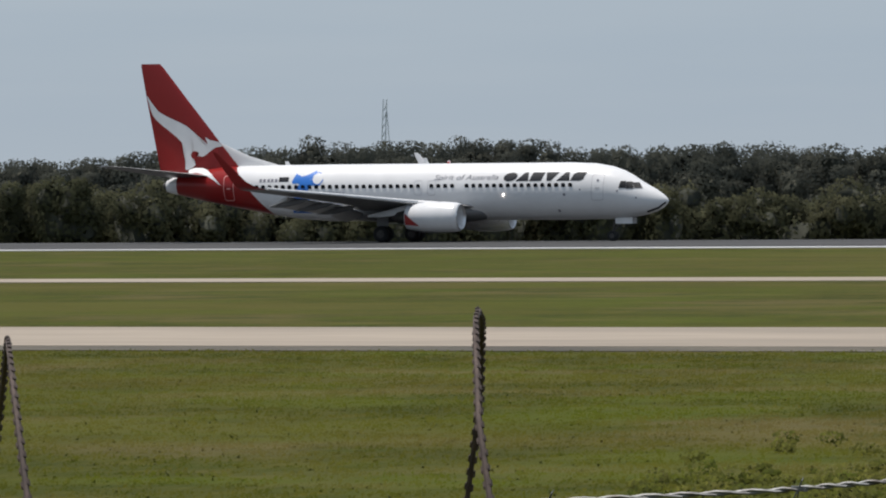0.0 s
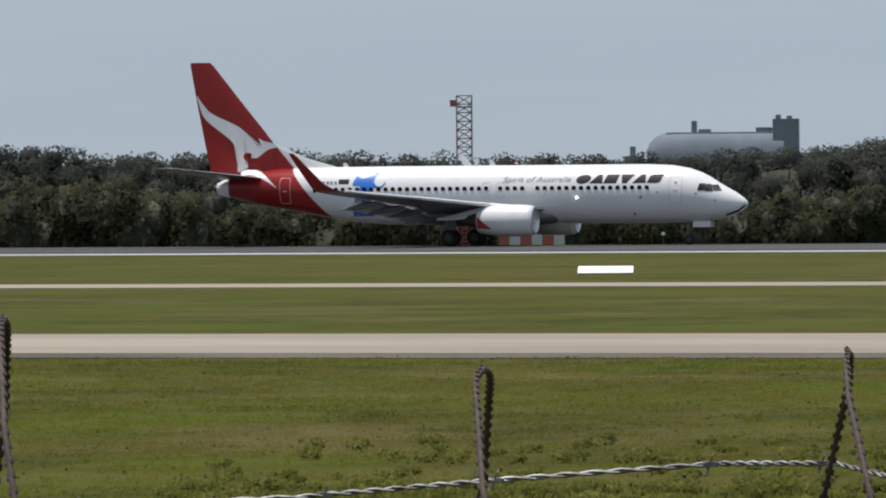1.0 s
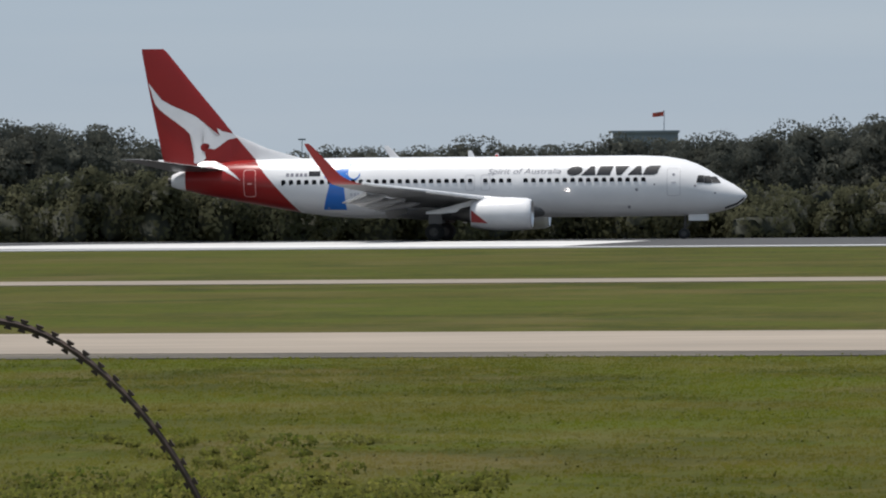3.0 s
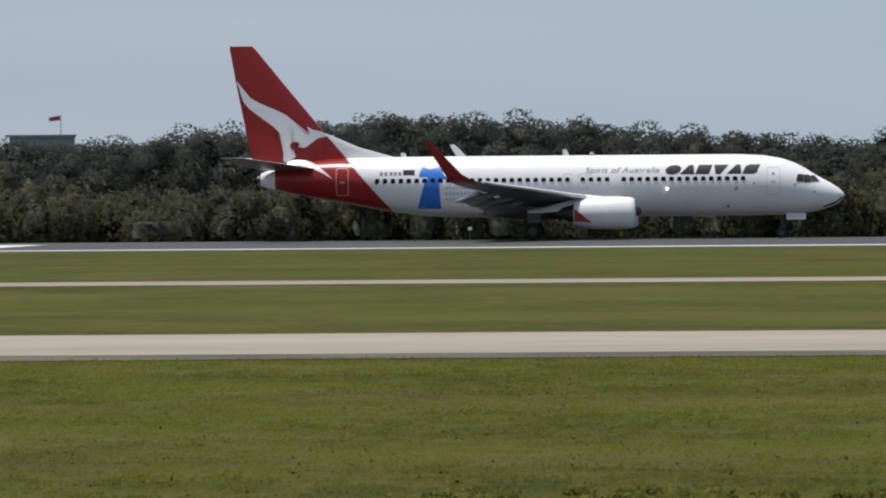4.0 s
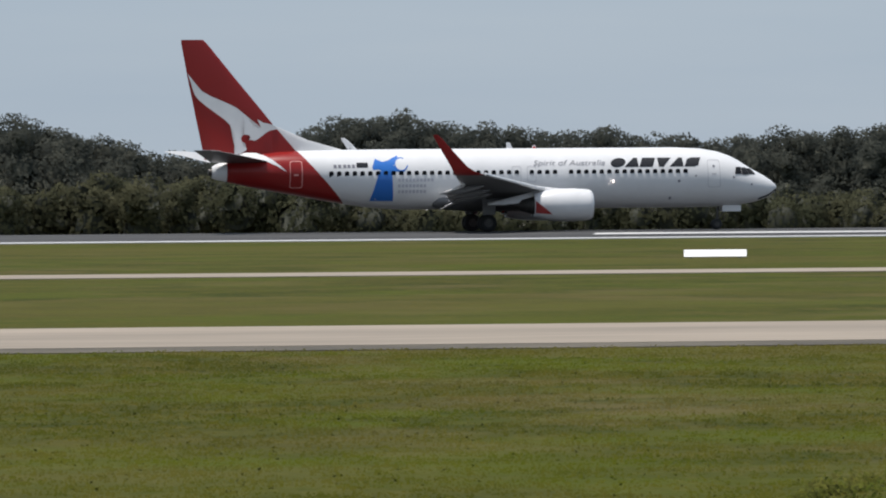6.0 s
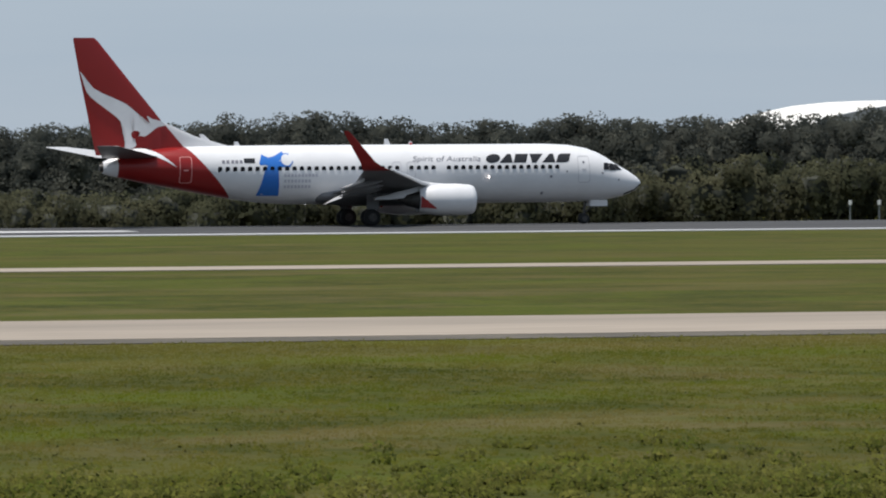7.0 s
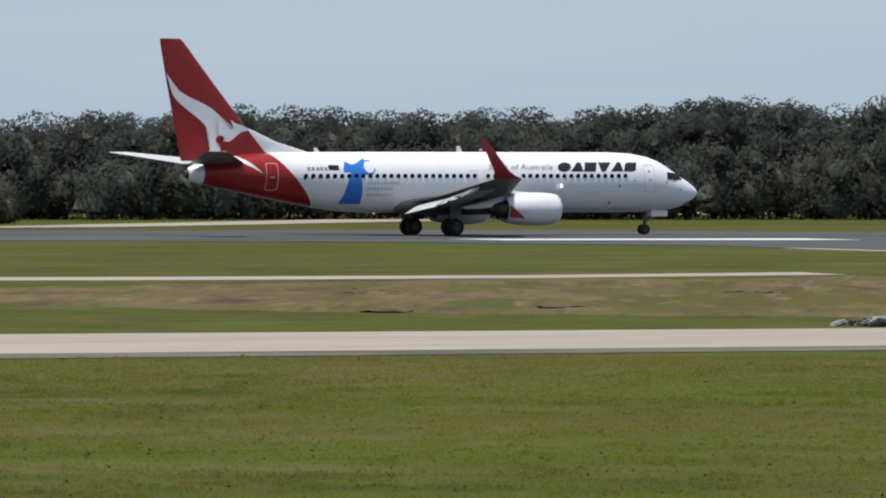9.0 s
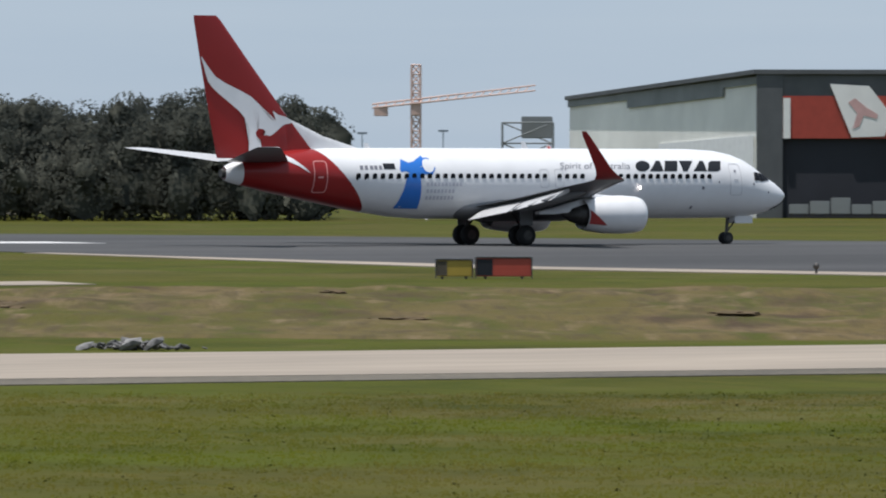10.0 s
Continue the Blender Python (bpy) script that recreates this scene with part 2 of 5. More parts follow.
GRASS = (
    (0.8, 2.5, (0.036, 0.041, 0.002), (0.062, 0.057, 0.008), 0.42, 0.60),
    (2.4, 4.5, None, (0.028, 0.034, 0.002), 0.48, 0.64, 0.7),
    (8.0, 11, None, (0.054, 0.069, 0.003), 0.46, 0.60, 0.8),
    (10, 8.0, None, (0.094, 0.075, 0.028), 0.50, 0.64, 0.75),
    (4.5, 4.0, None, (0.024, 0.031, 0.002), 0.52, 0.63, 0.75),
    (45, 32, None, (0.056, 0.066, 0.003), 0.48, 0.58, 0.45),
    (70, 26, None, (0.078, 0.066, 0.014), 0.50, 0.60, 0.5),
    (0.22, 0.9, None, (0.080, 0.074, 0.011), 0.50, 0.70, 0.6))
M_GRASS = patchy_material("mown_grass", GRASS)
M_BLADES = patchy_material("grass_blades", GRASS, 0.0)
M_DIRT = patchy_material("bare_earth", (
    (16, 40, (0.066, 0.063, 0.012), (0.104, 0.078, 0.030), 0.38, 0.56),
    (6.0, 14, None, (0.128, 0.090, 0.046), 0.46, 0.66),
    (3.5, 7.0, None, (0.058, 0.040, 0.022), 0.54, 0.66),
    (2.2, 9.0, None, (0.056, 0.060, 0.010), 0.50, 0.66),
    (1.2, 4.0, None, (0.150, 0.110, 0.060), 0.55, 0.72),
    (0.5, 3.0, None, (0.068, 0.052, 0.024), 0.48, 0.70)), 1.0)


# ---- mesh helpers
def part(name, bm, mat, parent=None, label=""):
    """One bmesh as one mesh object under a thing or a part."""
    me = bpy.data.meshes.new(name)
    bm.normal_update()
    bm.to_mesh(me)
    bm.free()
    me.materials.append(mat)
    ob = new(name, me)
    ob.parent = parent
    return tagged(ob, label)


def smooth(ob, angle=40):
    ob.data.shade_smooth()
    ob.data.set_sharp_from_angle(angle=radians(angle))
    return ob


def pydata(name, verts, faces, mat, parent=None, label=""):
    me = bpy.data.meshes.new(name)
    me.from_pydata(verts, [], faces)
    me.materials.append(mat)
    ob = new(name, me)
    ob.parent = parent
    return tagged(ob, label)


def thing(name, m, label, category, group="", kind=""):
    ob = new(name)
    ob.empty_display_size = 0.3
    ob.matrix_world = m
    return tagged(ob, label, category, group, kind)


def box(bm, x0, x1, y0, y1, z0, z1, bevel=0.0):
    r = bmesh.ops.create_cube(bm, size=1.0, matrix=Matrix.Translation(((x0 + x1) / 2, (y0 + y1) / 2, (z0 + z1) / 2))
                              @ Matrix.Diagonal((x1 - x0, y1 - y0, z1 - z0, 1)))
    if bevel:
        edges = list({ed for v in r["verts"] for ed in v.link_edges})
        bmesh.ops.bevel(bm, geom=edges, offset=bevel, segments=2, affect="EDGES")
    return bm


def boxes(*rows, bevel=0.0):
    bm = bmesh.new()
    for row in rows:
        box(bm, *row, bevel=bevel)
    return bm


def rod(bm, a, b, r0, r1=None, sides=8):
    a, b = Vector(a), Vector(b)
    d = b - a
    q = d.to_track_quat("Z", "Y").to_matrix().to_4x4()
    bmesh.ops.create_cone(bm, cap_ends=True, segments=sides, radius1=r0, radius2=r0 if r1 is None else r1, depth=d.length,
                          matrix=Matrix.Translation((a + b) / 2) @ q)
    return bm


def loft(bm, rings, close=True):
    """Skin through rings with equal numbers of points; the ends are capped."""
    vs = [[bm.verts.new(p) for p in ring] for ring in rings]
    k = len(vs[0])
    for a, b in zip(vs, vs[1:]):
        for i in range(k):
            j = (i + 1) % k
            bm.faces.new((a[i], a[j], b[j], b[i]))
    if close:
        bm.faces.new(vs[0][::-1])
        bm.faces.new(vs[-1])
    bmesh.ops.recalc_face_normals(bm, faces=bm.faces)
    return bm


def tube(bm, points, r, sides=6):
    """A bent rod along points."""
    rings = []
    for i, p in enumerate(points):
        p = Vector(p)
        d = (Vector(points[min(i + 1, len(points) - 1)]) - Vector(points[max(i - 1, 0)])).normalized()
        u = d.cross(Vector((0.3, 1, 0.2))).normalized()
        v = d.cross(u)
        rings.append([p + r * (math.cos(2 * math.pi * k / sides) * u + math.sin(2 * math.pi * k / sides) * v) for k in range(sides)])
    return loft(bm, rings)


def smoothstep(a, b, x):
    t = min(1.0, max(0.0, (x - a) / (b - a)))
    return t * t * (3 - 2 * t)


# ---- ground, runway, roads
def ground_height(x, y):
    near = 1.6 * (1 - smoothstep(15, 55, y))
    # the runway is crowned: beyond its middle the land falls away
    behind = float(np.interp(y, (450, 490, 514, 540), (0, -0.55, -0.875, -2.0))) * (1 - smoothstep(150, 260, x))
    return near + behind


def build_ground():
    xs = sorted({*range(-3000, 3001, 250), *range(-400, 701, 25)})
    ys = sorted({*range(-200, 60, 10), *range(60, 480, 30), *range(480, 560, 8), 600, 700, 900, 1200, 1700, 2500, 3500, 4800})
    verts = [(x, y, ground_height(x, y)) for y in ys for x in xs]
    k = len(xs)
    faces = [(j * k + i, j * k + i + 1, (j + 1) * k + i + 1, (j + 1) * k + i) for j in range(len(ys) - 1) for i in range(k - 1)]
    ob = pydata("ground", verts, faces, M_GRASS)
    ob.data.shade_smooth()
    return tagged(ob, "flat airfield of mown olive-green grass with dry patches", "ground", kind="structure")


def sheet(name, near, far, z, mat, label, category):
    """A paved strip between a near and a far edge line with equal numbers of points, thick enough to have an edge."""
    k = len(near)
    verts = [(x, y, z) for x, y in near] + [(x, y, z) for x, y in far] + [(x, y, -1.0) for x, y in near] + [(x, y, -1.0) for x, y in far]
    faces = [(i, i + 1, k + i + 1, k + i) for i in range(k - 1)]
    faces += [(2 * k + i, 2 * k + i + 1, i + 1, i) for i in range(k - 1)]
    faces += [(k + i, k + i + 1, 3 * k + i + 1, 3 * k + i) for i in range(k - 1)]
    ob = pydata(name, verts, faces, mat)
    return tagged(ob, label, category, kind="structure")


def build_pavements():
    sheet("runway", [(-900, 404), (0, 404), (150, 402), (178, 400), (200, 382), (208, 352), (202, 318), (196, 280), (200, 240)],
          [(-900, 452), (0, 452), (150, 453), (200, 464), (245, 456), (262, 425), (272, 395), (282, 362), (300, 320)], 0.03, M_ASPHALT,
          "wide runway of worn dark grey asphalt", "runway")
    far_half = pydata("runway_far_half", [(-900, 452, 0.03), (150, 453, 0.03), (150, 490, -0.49), (-900, 490, -0.49), (-900, 490, -1), (150, 490, -1)],
                      [(0, 1, 2, 3), (3, 2, 5, 4)], M_ASPHALT)
    tagged(far_half, "far side of the crowned asphalt runway, sloping away", "runway", kind="structure")
    sheet("runway_shoulder", [(-900, 397), (0, 397), (150, 394.5), (172, 395.5), (180, 396.5)], [(-900, 404), (0, 404), (150, 402), (172, 400.6), (181, 398.5)], 0.04, M_SHOULDER,
          "bleached pale shoulder along the runway edge", "shoulder")
    sheet("apron_edge", [(203.5, 335), (197, 304), (191.5, 278), (195, 237)], [(205, 335), (200, 304), (196.4, 280), (200.4, 240)], 0.04, M_CONCRETE,
          "pale concrete edge where the runway widens", "shoulder")
    sheet("service_road", [(-900, 265), (0, 265), (100, 260), (125, 250), (140, 248), (155, 250)], [(-900, 275), (0, 275), (100, 269), (128, 258), (143, 255), (157, 257)],
          0.03, M_CONCRETE, "narrow pale concrete service road between grass strips", "road")
    sheet("taxiway", [(-900, 159), (0, 159), (70, 156), (110, 150), (260, 136)], [(-900, 182), (0, 180), (70, 175), (110, 167), (260, 150)],
          0.03, M_CONCRETE, "straight pale concrete taxiway crossing the grass", "taxiway")
    sheet("taxiway_edge", [(-900, 155), (0, 155), (70, 152.4), (110, 147), (260, 133)], [(-900, 159), (0, 159), (70, 156), (110, 150), (260, 136)],
          0.02, M_DARKEDGE, "dark gravel edge strip beside the taxiway", "road edge")
    sheet("concrete_pad", [(-93, 409), (-70, 406), (-46, 405)], [(-80, 434), (-66, 440), (-44, 436)], 0.05, M_PAD, "sun-bleached concrete pad beside the runway", "concrete pad")
    sheet("concrete_patch", [(84, 421), (96, 420), (108, 419)], [(86, 430), (97, 430), (109, 427)], 0.05, M_PAD, "bright bleached patch on the runway", "concrete pad")
    sheet("runway_marking", [(212, 381), (222, 377), (232, 373)], [(213, 390), (223, 386), (233.5, 382)], 0.05, M_PAD, "worn white paint marking on the runway", "marking")
    sheet("pad_link", [(-86.2, 338), (-90, 397)], [(-84.8, 338), (-86, 397)], 0.03, M_CONCRETE, "narrow pale link track between grass strips", "track")
    sheet("far_taxiway", [(196, 482), (238, 488), (292, 538), (396, 640)], [(196, 494), (234, 500), (284, 550), (384, 652)],
          0.03, M_CONCRETE, "pale taxiway leading away towards the woods", "taxiway")


# ---- aircraft
# stations: metres behind the nose tip, centre height, half height, half width
STATIONS = ((0.0, 2.74, 0.03, 0.03), (0.12, 2.73, 0.22, 0.24), (0.4, 2.72, 0.48, 0.48), (0.9, 2.76, 0.77, 0.78), (1.5, 2.83, 1.02, 1.05),
            (2.0, 2.92, 1.22, 1.24), (2.6, 3.07, 1.46, 1.42), (3.2, 3.19, 1.65, 1.56), (4.0, 3.31, 1.81, 1.70), (5.2, 3.41, 1.92, 1.82),
            (7.0, 3.44, 1.97, 1.88), (13.0, 3.44, 1.97, 1.88), (19.0, 3.44, 1.97, 1.88), (25.0, 3.44, 1.97, 1.88), (27.0, 3.5, 1.9, 1.88), (29.0, 3.63, 1.76, 1.80),
            (31.0, 3.8, 1.57, 1.62), (33.0, 3.95, 1.34, 1.36), (35.0, 4.03, 1.04, 1.0), (36.3, 4.05, 0.76, 0.66), (37.2, 4.0, 0.5, 0.4), (37.5, 3.98, 0.36, 0.28))
NOSE = 19.0


def section(a):
    rows = STATIONS
    for r, q in zip(rows, rows[1:]):
        if r[0] <= a <= q[0]:
            t = (a - r[0]) / (q[0] - r[0])
            return [r[i] + t * (q[i] - r[i]) for i in (1, 2, 3)]
    return list(rows[-1][1:])


def skin(a, z, lift=0.012, side=-1):
    """The point on the fuselage side at station a and height z; side -1 is starboard."""
    zc, hh, hw = section(a)
    q = max(-0.98, min(0.98, (z - zc) / hh))
    c = math.sqrt(1 - q * q)
    return Vector((NOSE - a, side * (hw * c + lift), z + lift * q))


def decal(name, outlines, mat, parent, label="", side=-1, step=0.25, surface=None, lift=0.012, along=0.0):
    """Flat shapes in (station, height), laid on a curved surface."""
    bm = bmesh.new()
    for outline in outlines:
        bm.faces.new([bm.verts.new((a, 0, z)) for a, z in outline])
    bmesh.ops.triangulate(bm, faces=bm.faces[:], quad_method="BEAUTY", ngon_method="EAR_CLIP")
    zs = [v.co.z for v in bm.verts]
    xs = [v.co.x for v in bm.verts]
    for axis, lo, hi, st in (((0, 0, 1), min(zs), max(zs), step), ((1, 0, 0), min(xs), max(xs), along or step * 4)):
        k = lo + st
        while k < hi:
            bmesh.ops.bisect_plane(bm, geom=bm.verts[:] + bm.edges[:] + bm.faces[:], plane_co=tuple(k * c for c in axis), plane_no=axis)
            k += st
    bmesh.ops.remove_doubles(bm, verts=bm.verts[:], dist=0.002)
    bmesh.ops.dissolve_degenerate(bm, edges=bm.edges[:], dist=0.002)
    bmesh.ops.delete(bm, geom=[f for f in bm.faces if f.calc_area() < 1e-6], context="FACES")
    for v in bm.verts:
        v.co = (surface or skin)(v.co.x, v.co.z, lift, side)
    bmesh.ops.recalc_face_normals(bm, faces=bm.faces)
    for f in bm.faces:
        if f.normal.y * side < 0:
            f.normal_flip()
    ob = part(name, bm, mat, parent, label)
    ob.data.shade_smooth()
    ways = []
    for v in ob.data.vertices:
        zc, hh, hw = section(NOSE - v.co.x)
        q = 0.0 if surface else max(-0.95, min(0.95, (v.co.z - zc) / hh))
        ways.append((0.0, side * math.sqrt(1 - q * q), q))
    ob.data.normals_split_custom_set_from_vertices(ways)
    return ob


def rounded(outline):
    """The outline with a smooth curve through its corners."""
    out = []
    for k, (a, z) in enumerate(outline):
        p, q, r = (outline[(k + j) % len(outline)] for j in (-1, 1, 2))
        out += [(a, z), tuple(-0.0625 * p[i] + 0.5625 * (a, z)[i] + 0.5625 * q[i] - 0.0625 * r[i] for i in (0, 1))]
    return out


def ring_outline(a0, a1, z0, z1, r, n=5):
    pts = []
    for ca, cz, s in ((a1 - r, z1 - r, 0), (a0 + r, z1 - r, 90), (a0 + r, z0 + r, 180), (a1 - r, z0 + r, 270)):
        for i in range(n):
            g = radians(s + 90 * i / (n - 1))
            pts.append((ca + r * math.cos(g), cz + r * math.sin(g)))
    return pts


def door_seam(name, a0, a1, z0, z1, mat, parent, side, w=0.035):
    """A door: the thin seam round it as a proud frame with a small handle recess."""
    outer, inner = ring_outline(a0, a1, z0, z1, 0.16), ring_outline(a0 + w, a1 - w, z0 + w, z1 - w, 0.14)
    k = len(outer)
    quads = [[outer[i], outer[(i + 1) % k], inner[(i + 1) % k], inner[i]] for i in range(k)]
    ob = decal(name, quads, mat, parent, side=side, step=0.3)
    c = (a0 + a1) / 2
    handle = decal("door_handle", [ring_outline(c - 0.16, c + 0.16, (z0 + z1) / 2 - 0.08, (z0 + z1) / 2 + 0.02, 0.04)], mat, ob, side=side)
    return ob, handle


FIN = ((4.8, 33.0, 37.95, 0.30), (5.3, 33.3, 38.05, 0.30), (7.15, 33.5, 38.43, 0.26), (10.0, 35.85, 39.0, 0.19), (12.35, 37.75, 39.42, 0.13), (12.58, 38.0, 39.42, 0.07))


FAIRING = ((4.8, 27.5, 36, 0.3), (5.42, 29.0, 36, 0.22), (6.05, 31.2, 36, 0.16), (6.75, 32.8, 36, 0.12), (7.1, 33.7, 36, 0.05))


def airfoil(lead, trail, thick, n=9):
    """Chord positions and half thickness of a closed section: upper side back to front, then lower side."""
    s = [0.5 * (1 - math.cos(math.pi * i / (n - 1))) for i in range(n)]
    h = [thick * 2.6 * (0.2969 * math.sqrt(x) - 0.126 * x - 0.3516 * x * x + 0.2843 * x ** 3 - 0.1015 * x ** 4) * 1.9 for x in s]
    c = trail - lead
    return [(lead + c * x, t) for x, t in zip(s[::-1], h[::-1])] + [(lead + c * x, -t * 0.8) for x, t in list(zip(s, h))[1:-1]]


def fin_skin(a, z, lift, side):
    lead, trail, th = [float(np.interp(z, [f[0] for f in FIN], [f[i] for f in FIN])) for i in (1, 2, 3)]
    pts = [p for p in airfoil(lead, trail, th) if p[1] >= 0][::-1]
    h = float(np.interp(a, [p[0] for p in pts], [p[1] for p in pts]))
    if z < FAIRING[-1][0] and a < 36:
        lead, trail, th = [float(np.interp(z, [f[0] for f in FAIRING], [f[i] for f in FAIRING])) for i in (1, 2, 3)]
        pts = [p for p in airfoil(lead, trail, th) if p[1] >= 0][::-1]
        h = max(h, float(np.interp(a, [p[0] for p in pts], [p[1] for p in pts])))
    return Vector((NOSE - a, side * (h + lift), z))


WING = ((1.6, 13.7, 22.2, 2.42, 0.55), (3.3, 15.2, 22.0, 2.58, 0.44), (5.8, 17.25, 21.9, 2.83, 0.31), (10.5, 19.5, 23.0, 3.22, 0.2), (15.5, 21.9, 24.15, 3.6, 0.12),
        (16.9, 22.55, 24.45, 3.74, 0.10))


def build_aircraft():
    plane = thing("airliner", Matrix(), "white twin-engine jet airliner with red tail, rolling on the runway", "aircraft")
    bm = bmesh.new()
    rings = []
    for i, (a, zc, hh, hw) in enumerate(STATIONS):
        rings.append([(NOSE - a, hw * math.cos(g), zc + hh * math.sin(g)) for g in [2 * math.pi * k / 40 for k in range(40)]])
    loft(bm, rings)
    body = smooth(part("fuselage", bm, M_BODY, plane, "white fuselage with slanting red tail"), 60)
    bm = bmesh.new()
    loft(bm, [[(NOSE - a, y * math.cos(g), zc + h * math.sin(g)) for g in [2 * math.pi * k / 20 for k in range(20)]]
              for a, y, zc, h in ((11.6, 0.2, 2.0, 0.2), (13.2, 1.35, 2.05, 0.55), (15.5, 1.95, 2.1, 0.78), (20.5, 2.0, 2.1, 0.78), (22.8, 1.5, 2.1, 0.62), (24.4, 0.3, 2.0, 0.25))])
    smooth(part("wing_root_fairing", bm, M_GREY, plane, "grey belly fairing"), 60)
    bm = bmesh.new()
    loft(bm, [[(NOSE - a, (section(a)[2] + 0.012) * math.cos(g), section(a)[0] + (section(a)[1] + 0.012) * math.sin(g)) for g in [2 * math.pi * k / 40 for k in range(40)]] for a in (36.55, 36.9, 37.2, 37.5)])
    smooth(part("tail_cone", bm, M_WHITE, body, "white tail cone"), 60)
    # cockpit windows
    for side in (-1, 1):
        for a0, a1, a2, a3, zb, zt in ((1.60, 2.10, 2.28, 1.92, 3.60, 3.98), (2.12, 2.62, 2.64, 2.30, 3.57, 4.04), (2.64, 3.12, 3.02, 2.66, 3.62, 4.08)):
            decal("cockpit_window", [[(a0, zb), (a1, zb), (a2, zt), (a3, zt)]], M_GLASS, body, "dark cockpit pane", side, 0.1, None, 0.03, 0.12)
        decal("nose_lip", [[(0.12, 2.58), (0.6, 2.2), (1.35, 1.93), (1.4, 2.03), (0.6, 2.32), (0.14, 2.68)]], M_INK, body, "dark radome underside edge", side, 0.1)
    # cabin windows, one shared pane
    bm = bmesh.new()
    bm.faces.new([bm.verts.new((a, 0, z)) for a, z in ring_outline(-0.145, 0.145, -0.2, 0.2, 0.11)])
    bmesh.ops.recalc_face_normals(bm, faces=bm.faces)
    r = bmesh.ops.extrude_face_region(bm, geom=bm.faces[:])
    for v in (g for g in r["geom"] if isinstance(g, bmesh.types.BMVert)):
        v.co.y -= 0.02
    pane = part("cabin_window", bm, M_GLASS, body)
    panes = [6.5 + 0.508 * i for i in range(16)] + [15.19 + 0.513 * i for i in range(4)] + [17.72 + 0.508 * i for i in range(25)]
    first = True
    for side in (-1, 1):
        for a in panes:
            w = pane if first else new("cabin_window", pane.data)
            first = False
            w.parent = body
            z = 3.8
            w.matrix_local = Matrix.Translation(skin(a, z, 0.004, side)) @ pose(0, 0, 0, 10 * (1 if side < 0 else -1), 0, 0 if side < 0 else 180)
    for side in (-1, 1):
        door_seam("cabin_door", 4.14, 5.0, 2.78, 4.58, M_LINE, body, side)
        door_seam("rear_door", 31.76, 32.58, 2.92, 4.68, M_LINERED, body, side, 0.05)
        for a in (16.43, 17.43):
            door_seam("exit_door", a, a + 0.6, 3.2, 4.25, M_LINE, body, side, 0.03)
    # fin with its painted shapes
    bm = bmesh.new()
    loft(bm, [[(NOSE - a, t, z) for a, t in airfoil(lead, trail, th)] for z, lead, trail, th in FIN])
    fin = smooth(part("fin", bm, M_BODY, plane, "tall red tail fin with white sweeping animal emblem"), 50)
    bm = bmesh.new()
    loft(bm, [[(NOSE - a, t, z) for a, t in airfoil(lead, trail, th)] for z, lead, trail, th in FAIRING])
    smooth(part("dorsal_fairing", bm, M_BODY, fin, "white dorsal fairing"), 50)
    emblem = [(38.97, 10.35), (38.1, 9.25), (36.89, 8.65), (35.85, 8.16), (35.07, 7.46), (34.63, 6.9), (34.29, 6.9), (34.49, 7.4), (34.11, 7.19), (33.51, 7.05), (33.19, 6.77), (33.68, 6.67), (34.03, 6.46), (34.6, 6.05), (35.08, 6.04), (34.84, 6.21), (35.15, 6.35), (35.47, 6.18), (35.5, 5.81), (35.22, 5.45), (35.71, 5.17), (36.02, 5.18), (36.0, 6.25), (36.28, 7.03), (37.06, 7.73), (37.93, 8.35), (38.54, 8.96), (38.83, 9.83)]
    foot = [(35.71, 5.16), (34.63, 5.22), (33.68, 4.79), (32.76, 3.97), (33.42, 4.37), (34.37, 4.78), (35.15, 4.89), (35.67, 4.86)]
    ribbon = [(27.35, 2.06), (26.83, 3.84), (26.65, 4.01), (25.96, 4.0), (25.82, 2.04)]
    bow = [(27.23, 4.24), (27.0, 4.79), (26.57, 4.58), (26.22, 4.65), (25.53, 4.99), (25.41, 4.61), (25.87, 4.35), (25.09, 4.17), (25.09, 3.95), (26.48, 3.96), (26.83, 4.1), (27.18, 4.07)]
    for side in (-1, 1):
        decal("emblem", [rounded(emblem)], M_WHITE, fin, "white emblem shape", side, 0.1, fin_skin, 0.06, 0.1)
        curl = [(34.7, 5.98), (35.1, 5.84), (35.46, 5.93), (35.58, 6.2), (35.38, 6.42), (35.02, 6.36), (35.2, 6.26), (35.34, 6.14), (35.2, 6.02), (34.95, 6.08)]
        decal("emblem_curl", [rounded(curl)], M_RED, fin, "small red curl in the emblem", side, 0.1, fin_skin, 0.075, 0.1)
        for a, z, r in ((5.8, 3.53, 0.06), (6.94, 3.2, 0.09), (7.47, 2.1, 0.09), (1.94, 2.95, 0.06), (3.2, 3.42, 0.07), (4.57, 4.15, 0.08), (14.0, 2.2, 0.08)):
            decal("service_mark", [ring_outline(a - r, a + r, z - r, z + r, r * 0.6)], M_FAINT2, body, "small grey service marking", side, 0.1)
        decal("emblem_foot", [rounded(foot)], M_WHITE, body, "white foot stripe", side, 0.2)
        # blue ribbon with white head
        decal("ribbon", [ribbon, bow], M_BLUE, body, "blue ribbon bow decal", side, 0.2)
        circle = [(25.32 + 0.40 * math.cos(radians(g)), 4.42 + 0.40 * math.sin(radians(g))) for g in range(0, 360, 24)]
        decal("ribbon_head", [circle], M_WHITE, body, "white disc", side, 0.2, None, 0.02)
